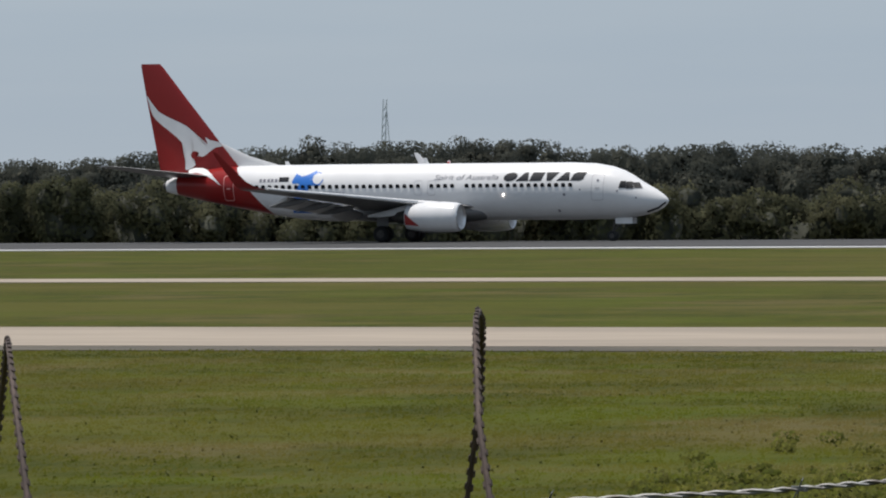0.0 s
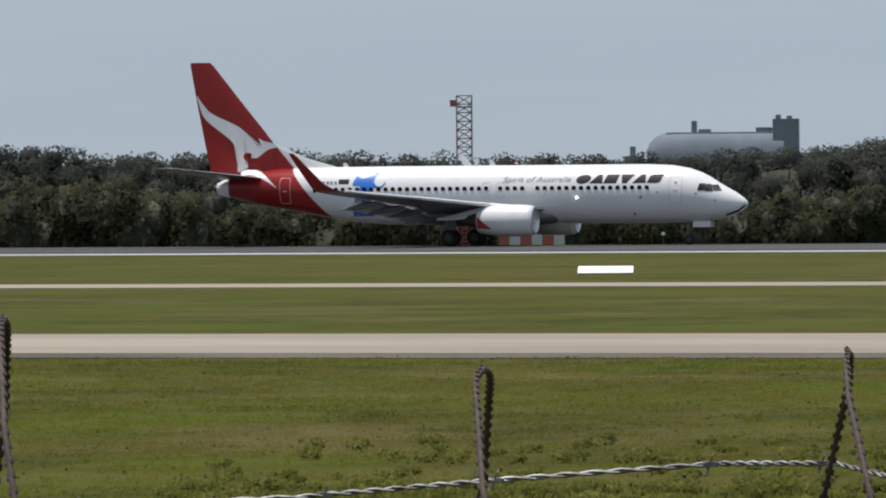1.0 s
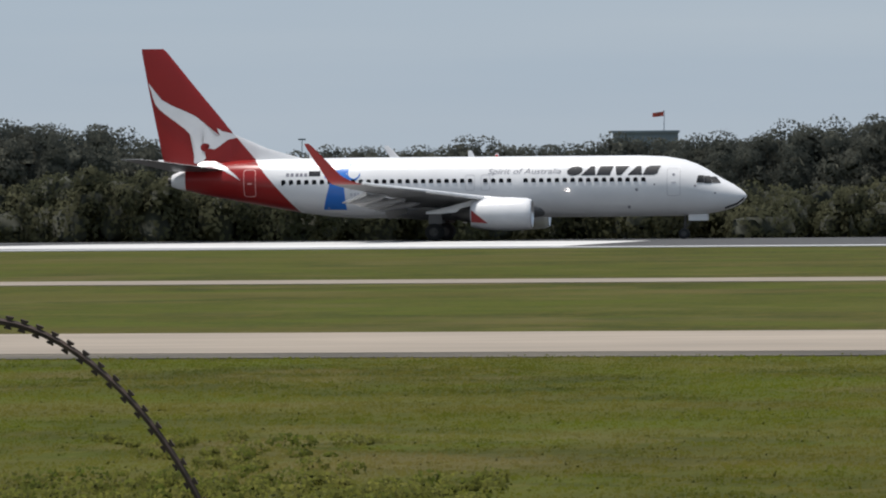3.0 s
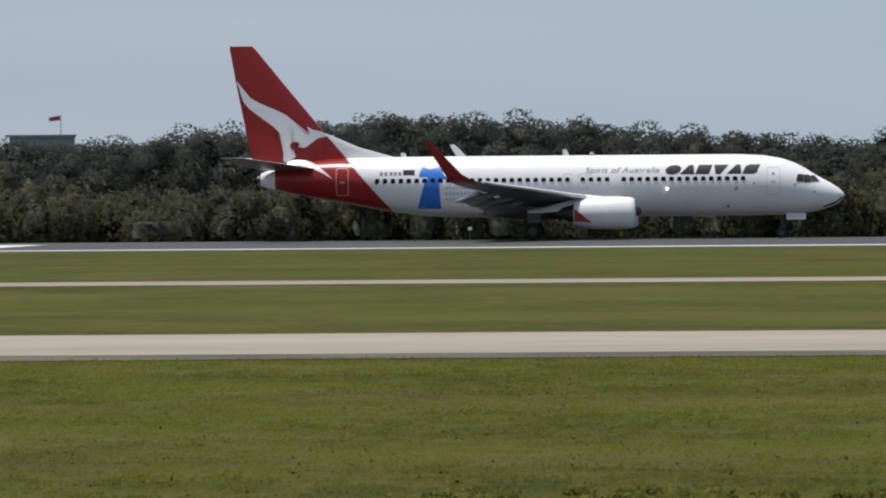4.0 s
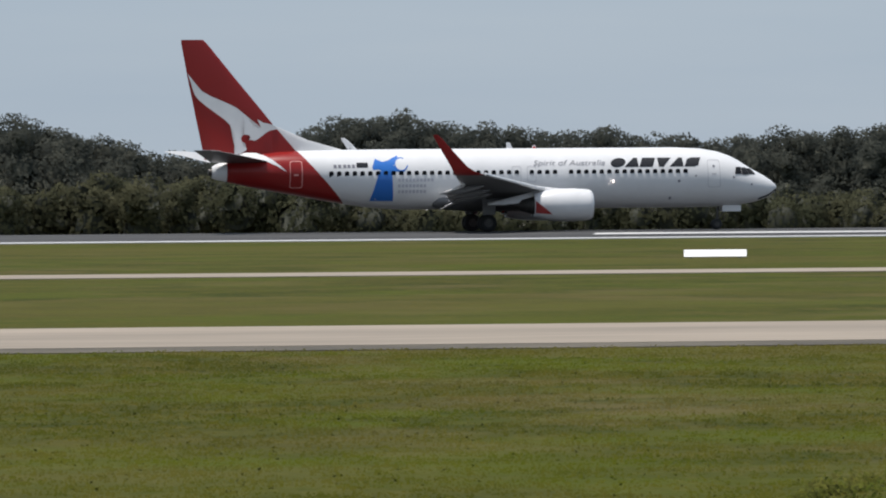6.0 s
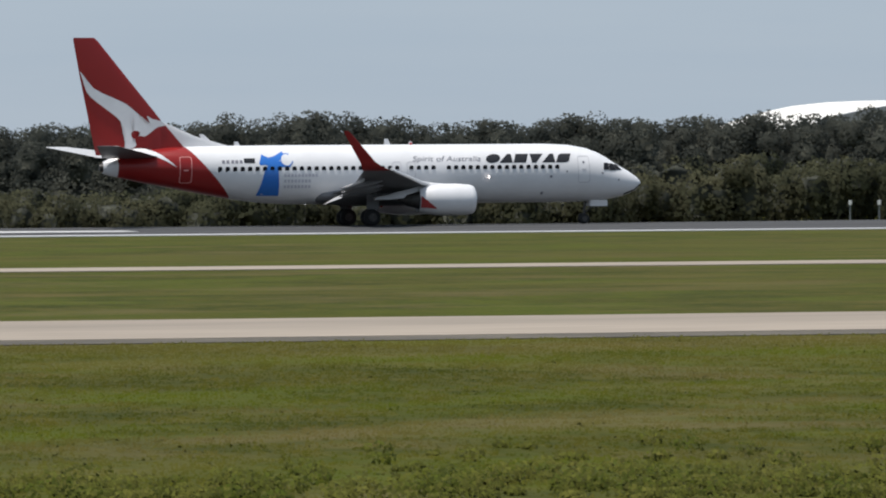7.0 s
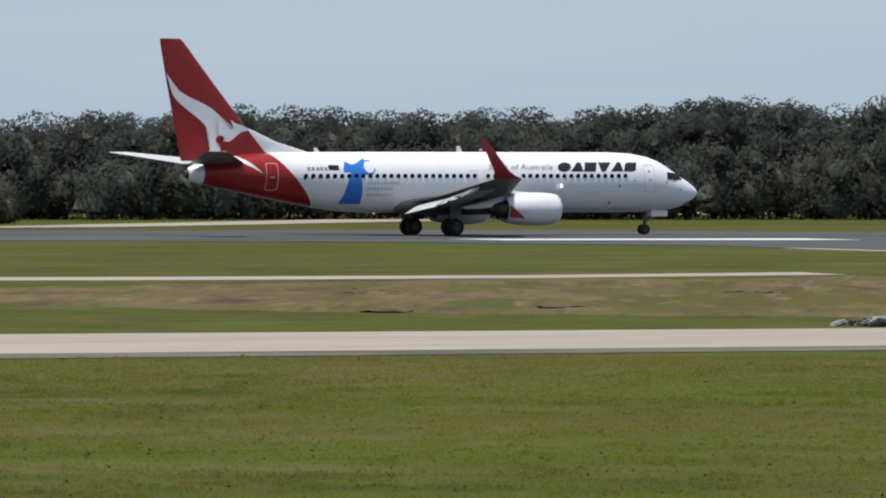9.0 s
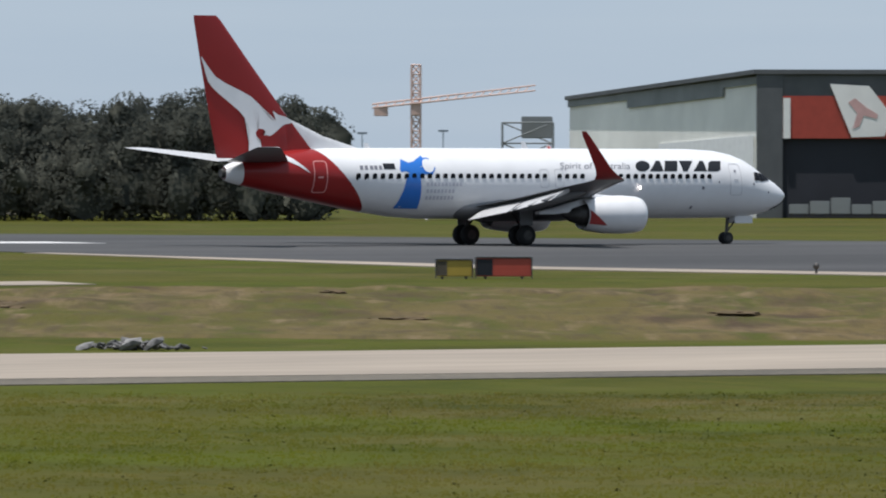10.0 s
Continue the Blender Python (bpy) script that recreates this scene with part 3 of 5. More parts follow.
        decal("ribbon_rim", [[(25.32 + r * math.cos(radians(g)), 4.42 + r * math.sin(radians(g))) for r, g in ((0.38, a0), (0.38, a0 + 24), (0.45, a0 + 24), (0.45, a0))]
                             for a0 in range(-170, 100, 24)], M_BLUE, body, "blue rim", side, 0.3, None, 0.022)
        # airline name as plain slanted shapes
        def slant(pts, a):
            return [(a - 1.0 * x - 0.3 * (z - 0.35), 4.14 + 0.82 * z) for x, z in pts]
        block = [(0, 0), (0.7, 0), (0.92, 0.12), (0.9, 0.36), (0.95, 0.72), (0.25, 0.72), (0.05, 0.58), (0.1, 0.34)]
        letters = ([(0.5 + 0.5 * math.cos(radians(g)), 0.35 + 0.37 * math.sin(radians(g))) for g in range(0, 360, 24)],
                   [(0, 0), (0.95, 0), (0.68, 0.72), (0.42, 0.72)], [(0, 0), (0.88, 0), (0.9, 0.72), (0.02, 0.72)],
                   [(0.3, 0), (0.6, 0), (0.94, 0.72), (0, 0.72)], [(0, 0), (0.95, 0), (0.68, 0.72), (0.42, 0.72)], block)
        for i, pts in enumerate(letters):
            a = 11.45 - 1.0 * i if side < 0 else 6.4 + 1.0 * i
            shapes = [slant(q, a) for q in [pts]]
            if side > 0:
                shapes = [[(2 * a - x, z) for x, z in q] for q in shapes]
            decal("title_shape", shapes, M_INK, body, "dark slanted lettering shape", side, 0.25)
        # registration and flag as bars, small paragraph as bars
        for a in (29.75, 29.45, 29.12, 28.85, 28.55):
            decal("registration_bar", [[(a, 4.2), (a - 0.2, 4.2), (a - 0.2, 4.42), (a, 4.42)]], M_FAINT2, body, "", side, 0.3)
        decal("flag", [[(28.25, 4.22), (27.5, 4.22), (27.5, 4.54), (28.25, 4.54)]], M_INK, body, "small dark flag", side, 0.3)
        for z, w in ((3.3, 2.3), (2.92, 1.7), (2.55, 1.9)):
            x = 25.55
            while x > 25.55 - w:
                decal("text_bar", [[(x, z), (x - 0.16, z), (x - 0.16, z + 0.2), (x, z + 0.2)]], M_FAINT, body, "", side, 0.4)
                x -= 0.24
    # slogan
    cu = bpy.data.curves.new("slogan", "FONT")
    cu.body, cu.size, cu.shear = "Spirit of Australia", 0.78, 0.25
    tmp = new("slogan", cu)
    bpy.context.view_layer.update()
    me = bpy.data.meshes.new_from_object(tmp.evaluated_get(bpy.context.evaluated_depsgraph_get()))
    bpy.data.objects.remove(tmp)
    width = max(v.co.x for v in me.vertices)
    bm = bmesh.new()
    bm.from_mesh(me)
    for v in bm.verts:
        a = 16.62 - v.co.x / width * 4.78
        v.co = skin(a, 4.27 + v.co.y * 0.62, 0.015)
    islands, seen = [], set()
    for f in bm.faces:
        if f in seen:
            continue
        stack, group = [f], []
        seen.add(f)
        while stack:
            q = stack.pop()
            group.append(q)
            for ed in q.edges:
                for o in ed.link_faces:
                    if o not in seen:
                        seen.add(o)
                        stack.append(o)
        islands.append(group)
    for group in islands:
        one = bmesh.new()
        for q in group:
            one.faces.new([one.verts.new(v.co) for v in q.verts])
        bmesh.ops.remove_doubles(one, verts=one.verts[:], dist=0.0005)
        part("slogan_letter", one, M_FAINT2, body, "grey slogan letter")
    bm.free()
    # wings
    for side in (-1, 1):
        bm = bmesh.new()
        loft(bm, [[(NOSE - a, side * b, z + t - 0.03 * (a - lead)) for a, t in airfoil(lead, trail, th)] for b, lead, trail, z, th in WING])
        wing = smooth(part("wing", bm, M_GREY, plane, "grey swept wing with red winglet"), 50)
        bm = bmesh.new()
        loft(bm, [[(NOSE - a, side * (b + t), z) for a, t in airfoil(lead, trail, th)] for b, lead, trail, z, th in
                  ((16.9, 22.6, 24.5, 3.68, 0.09), (17.35, 23.3, 24.7, 3.92, 0.07), (17.55, 23.85, 24.88, 4.25, 0.06), (17.78, 24.75, 25.48, 5.2, 0.045), (17.95, 25.55, 26.0, 6.05, 0.035), (18.0, 25.8, 26.07, 6.25, 0.03))])
        tip = smooth(part("winglet", bm, M_RED, wing, "upswept winglet, red outside and white inside"), 50)
        tip.data.materials.append(M_WHITE)
        for poly in tip.data.polygons:
            if poly.normal.y * side < -0.2:
                poly.material_index = 1
        bm = bmesh.new()
        for (b0, l0, _, z0, _), (b1, l1, _, z1, _) in zip(WING[1:], WING[2:]):
            rod(bm, (NOSE - l0 + 0.0, side * b0, z0 - 0.0), (NOSE - l1 + 0.0, side * b1, z1 - 0.0), 0.1, 0.08, 8)
        smooth(part("slat", bm, M_METAL, wing, "polished leading edge slat"))
        # flaps, set for take-off
        for (b0, t0, z0), (b1, t1, z1) in (((2.1, 22.1, 1.95), (5.7, 21.85, 2.42)), ((6.0, 21.9, 2.45), (12.3, 23.4, 3.1))):
            bm = bmesh.new()
            loft(bm, [[(NOSE - (t - 0.4 + x), side * b, z - 0.42 * x + th) for x, th in ((1.3, 0), (0.6, 0.12), (0.1, 0.14), (0, 0.0), (0.1, -0.1), (0.6, -0.06))] for b, t, z in ((b0, t0, z0), (b1, t1, z1))])
            smooth(part("flap", bm, M_STAB, wing, "pale lowered flap"), 50)
        for b, t, z in ((6.9, 21.6, 2.25), (9.4, 22.2, 2.5), (11.9, 23.0, 2.78)):
            bm = bmesh.new()
            loft(bm, [[(NOSE - (t + x), side * (b + 0.16 * r * math.cos(g)), z - 0.16 * x + 0.24 * r * math.sin(g)) for g in [k * math.pi / 5 for k in range(10)]]
                      for x, r in ((-1.3, 0.1), (-0.8, 0.7), (0.1, 1.0), (0.9, 0.8), (1.6, 0.15))])
            smooth(part("flap_track_fairing", bm, M_GREY, wing), 60)
        # engine
        bm = bmesh.new()
        prof = ((13.95, 0.70), (13.55, 0.76), (13.38, 0.86), (13.42, 0.95), (13.7, 1.03), (14.6, 1.09), (15.8, 1.07), (16.8, 0.95), (17.25, 0.84), (17.2, 0.78), (16.6, 0.74))
        loft(bm, [[(NOSE - a, side * (4.83 + r * math.cos(g)), 1.72 + r * 0.98 * math.sin(g)) for g in [2 * math.pi * k / 32 for k in range(32)]] for a, r in prof], close=False)
        nac = smooth(part("engine_nacelle", bm, M_WHITE, plane, "white engine nacelle"), 60)
        bm = bmesh.new()
        loft(bm, [[(NOSE - a, side * (4.83 + r * math.cos(g)), 1.72 + r * math.sin(g)) for g in [2 * math.pi * k / 24 for k in range(24)]] for a, r in ((13.52, 0.93), (13.40, 0.91), (13.34, 0.86), (13.40, 0.80), (13.56, 0.765))], close=False)
        smooth(part("intake_lip", bm, M_METAL, nac, "bare metal intake lip"), 60)
        bm = bmesh.new()
        loft(bm, [[(NOSE - a, side * (4.83 + r * math.cos(g)), 1.72 + r * math.sin(g)) for g in [2 * math.pi * k / 24 for k in range(24)]] for a, r in ((13.9, 0.05), (14.2, 0.2), (14.3, 0.74), (16.7, 0.72), (17.4, 0.55), (18.0, 0.4), (18.1, 0.3), (18.6, 0.04))])
        smooth(part("engine_core", bm, M_DARKMETAL, nac, "dark engine core and exhaust"), 40)
        bm = bmesh.new()
        loft(bm, [[(NOSE - a, side * (4.83 + 0.2 * dy), z) for dy, z in ((-1, z0), (-1, z1), (-0.6, z2), (0.6, z2), (1, z1), (1, z0))]
                  for a, z0, z1, z2 in ((14.6, 2.6, 2.66, 2.72), (16.4, 2.4, 2.75, 2.85), (17.6, 1.9, 2.3, 2.5), (19.2, 1.75, 2.0, 2.1), (20.2, 1.75, 1.85, 1.9))])
        smooth(part("pylon", bm, M_WHITE, nac, "white engine pylon"), 50)
        def nacelle_skin(a, z, lift, sd, w=side):
            r = float(np.interp(a, [p[0] for p in prof[3:9]], [p[1] for p in prof[3:9]]))
            return Vector((NOSE - a, w * (4.83 + math.sqrt(max(0.01, r * r - ((z - 1.72) / 0.98) ** 2)) + lift), z))
        decal("sleeve_mark", [[(17.2, 2.0), (17.2, 1.2), (16.1, 1.12)]], M_RED, nac, "small red triangle on the exhaust sleeve", side, 0.15, nacelle_skin, 0.02)
        # tailplane
        bm = bmesh.new()
        loft(bm, [[(NOSE - a, side * b, z + t) for a, t in airfoil(lead, trail, th)] for b, lead, trail, z, th in
                  ((0.4, 33.6, 37.6, 4.62, 0.2), (3.5, 35.7, 38.55, 4.98, 0.14), (6.9, 38.1, 39.6, 5.36, 0.08), (7.15, 38.6, 39.65, 5.39, 0.04))])
        stab = smooth(part("tailplane", bm, M_STAB, plane, "tailplane, pale above, shade below painted dark grey"), 50)
        # down-facing faces coloured darker to deepen the shade there
        stab.data.materials.append(M_UNDER)
        for poly in stab.data.polygons:
            if poly.normal.z < 0:
                poly.material_index = 1
        # bare metal leading edge, its sunlit gleam painted as a white strip
        bm = bmesh.new()
        for p, q in zip(WING[1:], WING[2:]):
            rod(bm, (NOSE - p[1] - 0.02, side * p[0], p[3] + 0.02), (NOSE - q[1] - 0.02, side * q[0], q[3] + 0.02), 0.08 + 0.18 * p[4], 0.08 + 0.18 * q[4], 10)
        smooth(part("leading_edge_slat", bm, M_WHITE, plane, "metal leading edge slat, sunlit gleam painted white"), 60)
        # main gear
        bm = bmesh.new()
        rod(bm, (NOSE - 19.9, side * 2.86, 0.5), (NOSE - 19.7, side * 2.75, 2.2), 0.12, 0.15, 12)
        rod(bm, (NOSE - 19.9, side * 2.86, 0.9), (NOSE - 19.8, side * 1.5, 2.0), 0.06, 0.06, 8)
        rod(bm, (NOSE - 19.9, side * 3.35, 0.565), (NOSE - 19.9, side * 2.35, 0.565), 0.09, 0.09, 12)
        gear = smooth(part("main_gear", bm, M_DARKMETAL, plane, "main landing gear leg"))
        bm = boxes((NOSE - 20.25, NOSE - 19.4, side * 3.2 - 0.03, side * 3.2 + 0.03, 1.1, 2.1), bevel=0.02)
        part("gear_door", bm, M_GREY, gear)
        for b in (2.86 - 0.43, 2.86 + 0.43):
            wheel(gear, (NOSE - 19.9, side * b, 0.565), 0.565, 0.2)
    # nose gear
    bm = bmesh.new()
    rod(bm, (NOSE - 4.07, 0, 0.3), (NOSE - 3.9, 0, 1.9), 0.08, 0.11, 12)
    rod(bm, (NOSE - 4.07, 0, 0.6), (NOSE - 3.2, 0, 1.6), 0.05, 0.05, 8)
    rod(bm, (NOSE - 4.07, -0.25, 0.345), (NOSE - 4.07, 0.25, 0.345), 0.05, 0.05, 10)
    gear = smooth(part("nose_gear", bm, M_DARKMETAL, plane, "nose landing gear leg"))
    for s in (-1, 1):
        wheel(gear, (NOSE - 4.07, s * 0.2, 0.345), 0.345, 0.1)
        bm = boxes((NOSE - 3.75, NOSE - 2.5, s * 0.42 - 0.02, s * 0.42 + 0.02, 1.18, 1.6), bevel=0.015)
        part("gear_door", bm, M_WHITE, gear, "white nose gear door")
    # small fittings
    for a, z, h in ((17.6, 5.4, 0.4), (28.0, 5.36, 0.3)):
        bm = bmesh.new()
        loft(bm, [[(NOSE - a - d - sh2, y, zz) for d, y in ((0, 0), (0.2, 0.03), (0.45 - 0.2 * q, 0), (0.2, -0.03))] for zz, sh2, q in ((z - 0.05, 0, 0), (z + h, 0.22, 1))])
        part("antenna", bm, M_WHITE, body, "white blade antenna")
    # anti-collision beacons above and below: a red dome with a turning lit lens
    for a, z, s in ((16.2, 5.44, 1), (18.3, 1.28, -1)):
        bm = bmesh.new()
        bmesh.ops.create_uvsphere(bm, u_segments=16, v_segments=10, radius=0.09, matrix=Matrix.Translation((NOSE - a, 0, z)))
        dome = smooth(part("beacon", bm, M_BEACON, plane, "red beacon light"))
        bm = bmesh.new()
        loft(bm, [[(0.13 * math.sin(g), -0.105 - 0.01 * k, s * 0.07 + 0.12 * math.cos(g)) for g in [2 * math.pi * q / 12 for q in range(12)]] for k in (0, 1)])
        lens = part("beacon_lens", bm, M_FLASH, plane, "bright red beacon lens")
        lens.data.materials.append(M_WHITE)
        for poly in lens.data.polygons:
            if poly.normal.y > -0.5:
                poly.material_index = 1
        BEACONS.append((lens, NOSE - a, z))
    bm = bmesh.new()
    bmesh.ops.create_icosphere(bm, subdivisions=2, radius=0.025, matrix=Matrix.Translation(skin(11.3, 3.22, 0.02)))
    lamp = part("side_light", bm, M_LAMP, body, "bright wing inspection light")
    # its lens looks back along the wing
    c = skin(11.36, 3.22, 0.11)
    part("lens", rod(bmesh.new(), c, c + Vector((-0.012, 0.0018, 0)), 0.1, 0.095, 14), M_LAMP, lamp, "bright lens facing the wing")
    part("housing", rod(bmesh.new(), c + Vector((0.04, 0.03, 0)), c + Vector((0.002, 0.0004, 0)), 0.05, 0.102, 14), M_STAB, lamp, "grey lamp housing")
    for a in (9.6, 12.4):
        bm = bmesh.new()
        rod(bm, (NOSE - a, 0, 1.6), (NOSE - a - 0.1, 0, 1.35), 0.04, 0.02, 8)
        part("drain_mast", bm, M_GREY, body)
    bm = bmesh.new()
    rod(bm, (NOSE - 37.42, 0, 3.98), (NOSE - 37.72, 0, 3.98), 0.26, 0.22, 20)
    part("exhaust", bm, M_DARKMETAL, body, "dark tail exhaust")
    return plane


def wheel(parent, centre, r, half):
    x, y, z = centre
    bm = bmesh.new()
    loft(bm, [[(x + q * math.cos(g), y + d, z + q * math.sin(g)) for g in [2 * math.pi * k / 32 for k in range(32)]]
              for d, q in ((-half, 0.55 * r), (-half, 0.86 * r), (-half * 0.7, 0.97 * r), (-half * 0.3, r), (half * 0.3, r), (half * 0.7, 0.97 * r), (half, 0.86 * r), (half, 0.55 * r))])
    tyre = smooth(part("tyre", bm, M_TYRE, parent, "black tyre"), 50)
    bm = bmesh.new()
    rod(bm, (x, y - half * 1.04, z), (x, y + half * 1.04, z), 0.5 * r, 0.5 * r, 20)
    for k in range(8):
        g = k * math.pi / 4
        for s in (-1, 1):
            rod(bm, (x + 0.3 * r * math.cos(g), y + s * half * 0.9, z + 0.3 * r * math.sin(g)), (x + 0.3 * r * math.cos(g), y + s * half * 1.15, z + 0.3 * r * math.sin(g)), 0.06 * r, None, 6)
    part("rim", bm, M_DARKMETAL, tyre, "grey wheel rim")
    return tyre


# ---- woods
TREETOPS = (6.4, 6.4, 6.9, 7.5, 7.8, 8.1, 8.0, 7.5, 7.2, 7.3, 7.1, 6.7, 6.9, 6.8, 6.9, 7.9, 8.4, 9.0, 9.5, 9.7, 9.8, 9.3, 6.7, 6.6, 6.9, 7.3, 7.0, 7.6, 8.2, 8.9,
            9.5, 10.0, 9.6, 9.2, 8.4, 7.5, 7.8, 7.8, 8.0, 8.4, 9.7, 9.1, 9.4, 9.7, 8.1, 5.7, 6.0, 9.5, 8.6, 7.9, 7.4, 7.2, 7.4, 8.1, 7.7, 8.2, 8.6, 7.9, 8.3, 8.6,
            8.1, 8.4, 8.7, 9.0, 9.2, 8.2, 9.4, 9.0, 8.5, 9.5, 9.3, 10.0, 9.3, 9.4, 9.5, 10.3, 10.8, 9.9, 11.0, 10.3)


def foliage(rng, centre, radii, count, size, droop=0.25, upward=0.15, sunward=0.0):
    """Leaf sprays: small three-cornered leaves hanging through an uneven shell."""
    d = rng.normal(size=(count, 3))
    d /= np.linalg.norm(d, axis=1)[:, None]
    r = rng.uniform(0.5, 1.0, count) ** 0.5 * rng.uniform(0.86, 1.06, count)
    c = np.array(centre) + d * r[:, None] * np.array(radii)
    n = d * np.array([1, 1, droop]) + rng.normal(0, 0.35, (count, 3)) + np.array([0, -sunward, upward])
    n /= np.linalg.norm(n, axis=1)[:, None]
    u = np.cross(n, rng.normal(size=(count, 3)))
    u /= np.linalg.norm(u, axis=1)[:, None]
    w = np.cross(n, u)
    s = size * rng.uniform(0.6, 1.4, count)[:, None]
    leaf = np.stack([c - u * s, c + u * s * 0.8 - w * s * 0.7, c + u * s * 0.6 + w * s * 0.8], 1)
    soft = 0.93 * d * np.array([1, 1, droop]) + 0.07 * n + np.array([0, 0, upward])
    return np.concatenate([leaf, np.repeat(soft[:, None, :], 3, 1)], 2).reshape(-1, 6)


def leaves_object(name, quads, mat, parent=None, label=""):
    """Loose leaves in one mesh. Each row: place and the soft shading normal of its clump."""
    v = np.concatenate(quads)
    normals, v = v[:, 3:], v[:, :3]
    k = len(v) // 3
    me = bpy.data.meshes.new(name)
    me.vertices.add(len(v))
    me.vertices.foreach_set("co", v.astype(np.float32).ravel())
    me.loops.add(3 * k)
    me.loops.foreach_set("vertex_index", np.arange(3 * k, dtype=np.int32))
    me.polygons.add(k)
    me.polygons.foreach_set("loop_start", np.arange(0, 3 * k, 3, dtype=np.int32))
    me.update(calc_edges=True)
    me.polygons.foreach_set("use_smooth", np.ones(k, dtype=bool))
    me.normals_split_custom_set_from_vertices((normals / np.linalg.norm(normals, axis=1)[:, None]).astype(np.float32))
    me.materials.append(mat)
    ob = new(name, me)
    ob.parent = parent
    return tagged(ob, label)


ICO = bmesh.new()
bmesh.ops.create_icosphere(ICO, subdivisions=1, radius=1.0)
ICO_V = np.array([v.co[:] for v in ICO.verts])
ICO_F = np.array([[v.index for v in f.verts] for f in ICO.faces])
ICO.free()


def masses_object(name, lumps, mat, parent, rng):
    """Dense inner foliage: uneven lumps given as centre and radii, joined in one mesh."""
    lumps = np.array(lumps)
    k = len(lumps)
    bumps = 1 + rng.uniform(-0.45, 0.2, (k, len(ICO_V), 1))
    v = lumps[:, None, :3] + ICO_V[None] * lumps[:, None, 3:] * bumps
    f = (ICO_F[None] + len(ICO_V) * np.arange(k)[:, None, None]).reshape(-1, 3)
    me = bpy.data.meshes.new(name)
    me.vertices.add(k * len(ICO_V))
    me.vertices.foreach_set("co", v.astype(np.float32).ravel())
    me.loops.add(3 * len(f))
    me.loops.foreach_set("vertex_index", f.astype(np.int32).ravel())
    me.polygons.add(len(f))
    me.polygons.foreach_set("loop_start", np.arange(0, 3 * len(f), 3, dtype=np.int32))
    me.update(calc_edges=True)
    me.shade_smooth()
    ways = np.tile(ICO_V * np.array([1, 1, 0.2]) + np.array([0, 0, 0.1]), (k, 1)) + rng.normal(0, 0.5, (k * len(ICO_V), 3))
    me.normals_split_custom_set_from_vertices((ways / np.linalg.norm(ways, axis=1)[:, None]).astype(np.float32))
    me.materials.append(mat)
    new(name, me).parent = parent


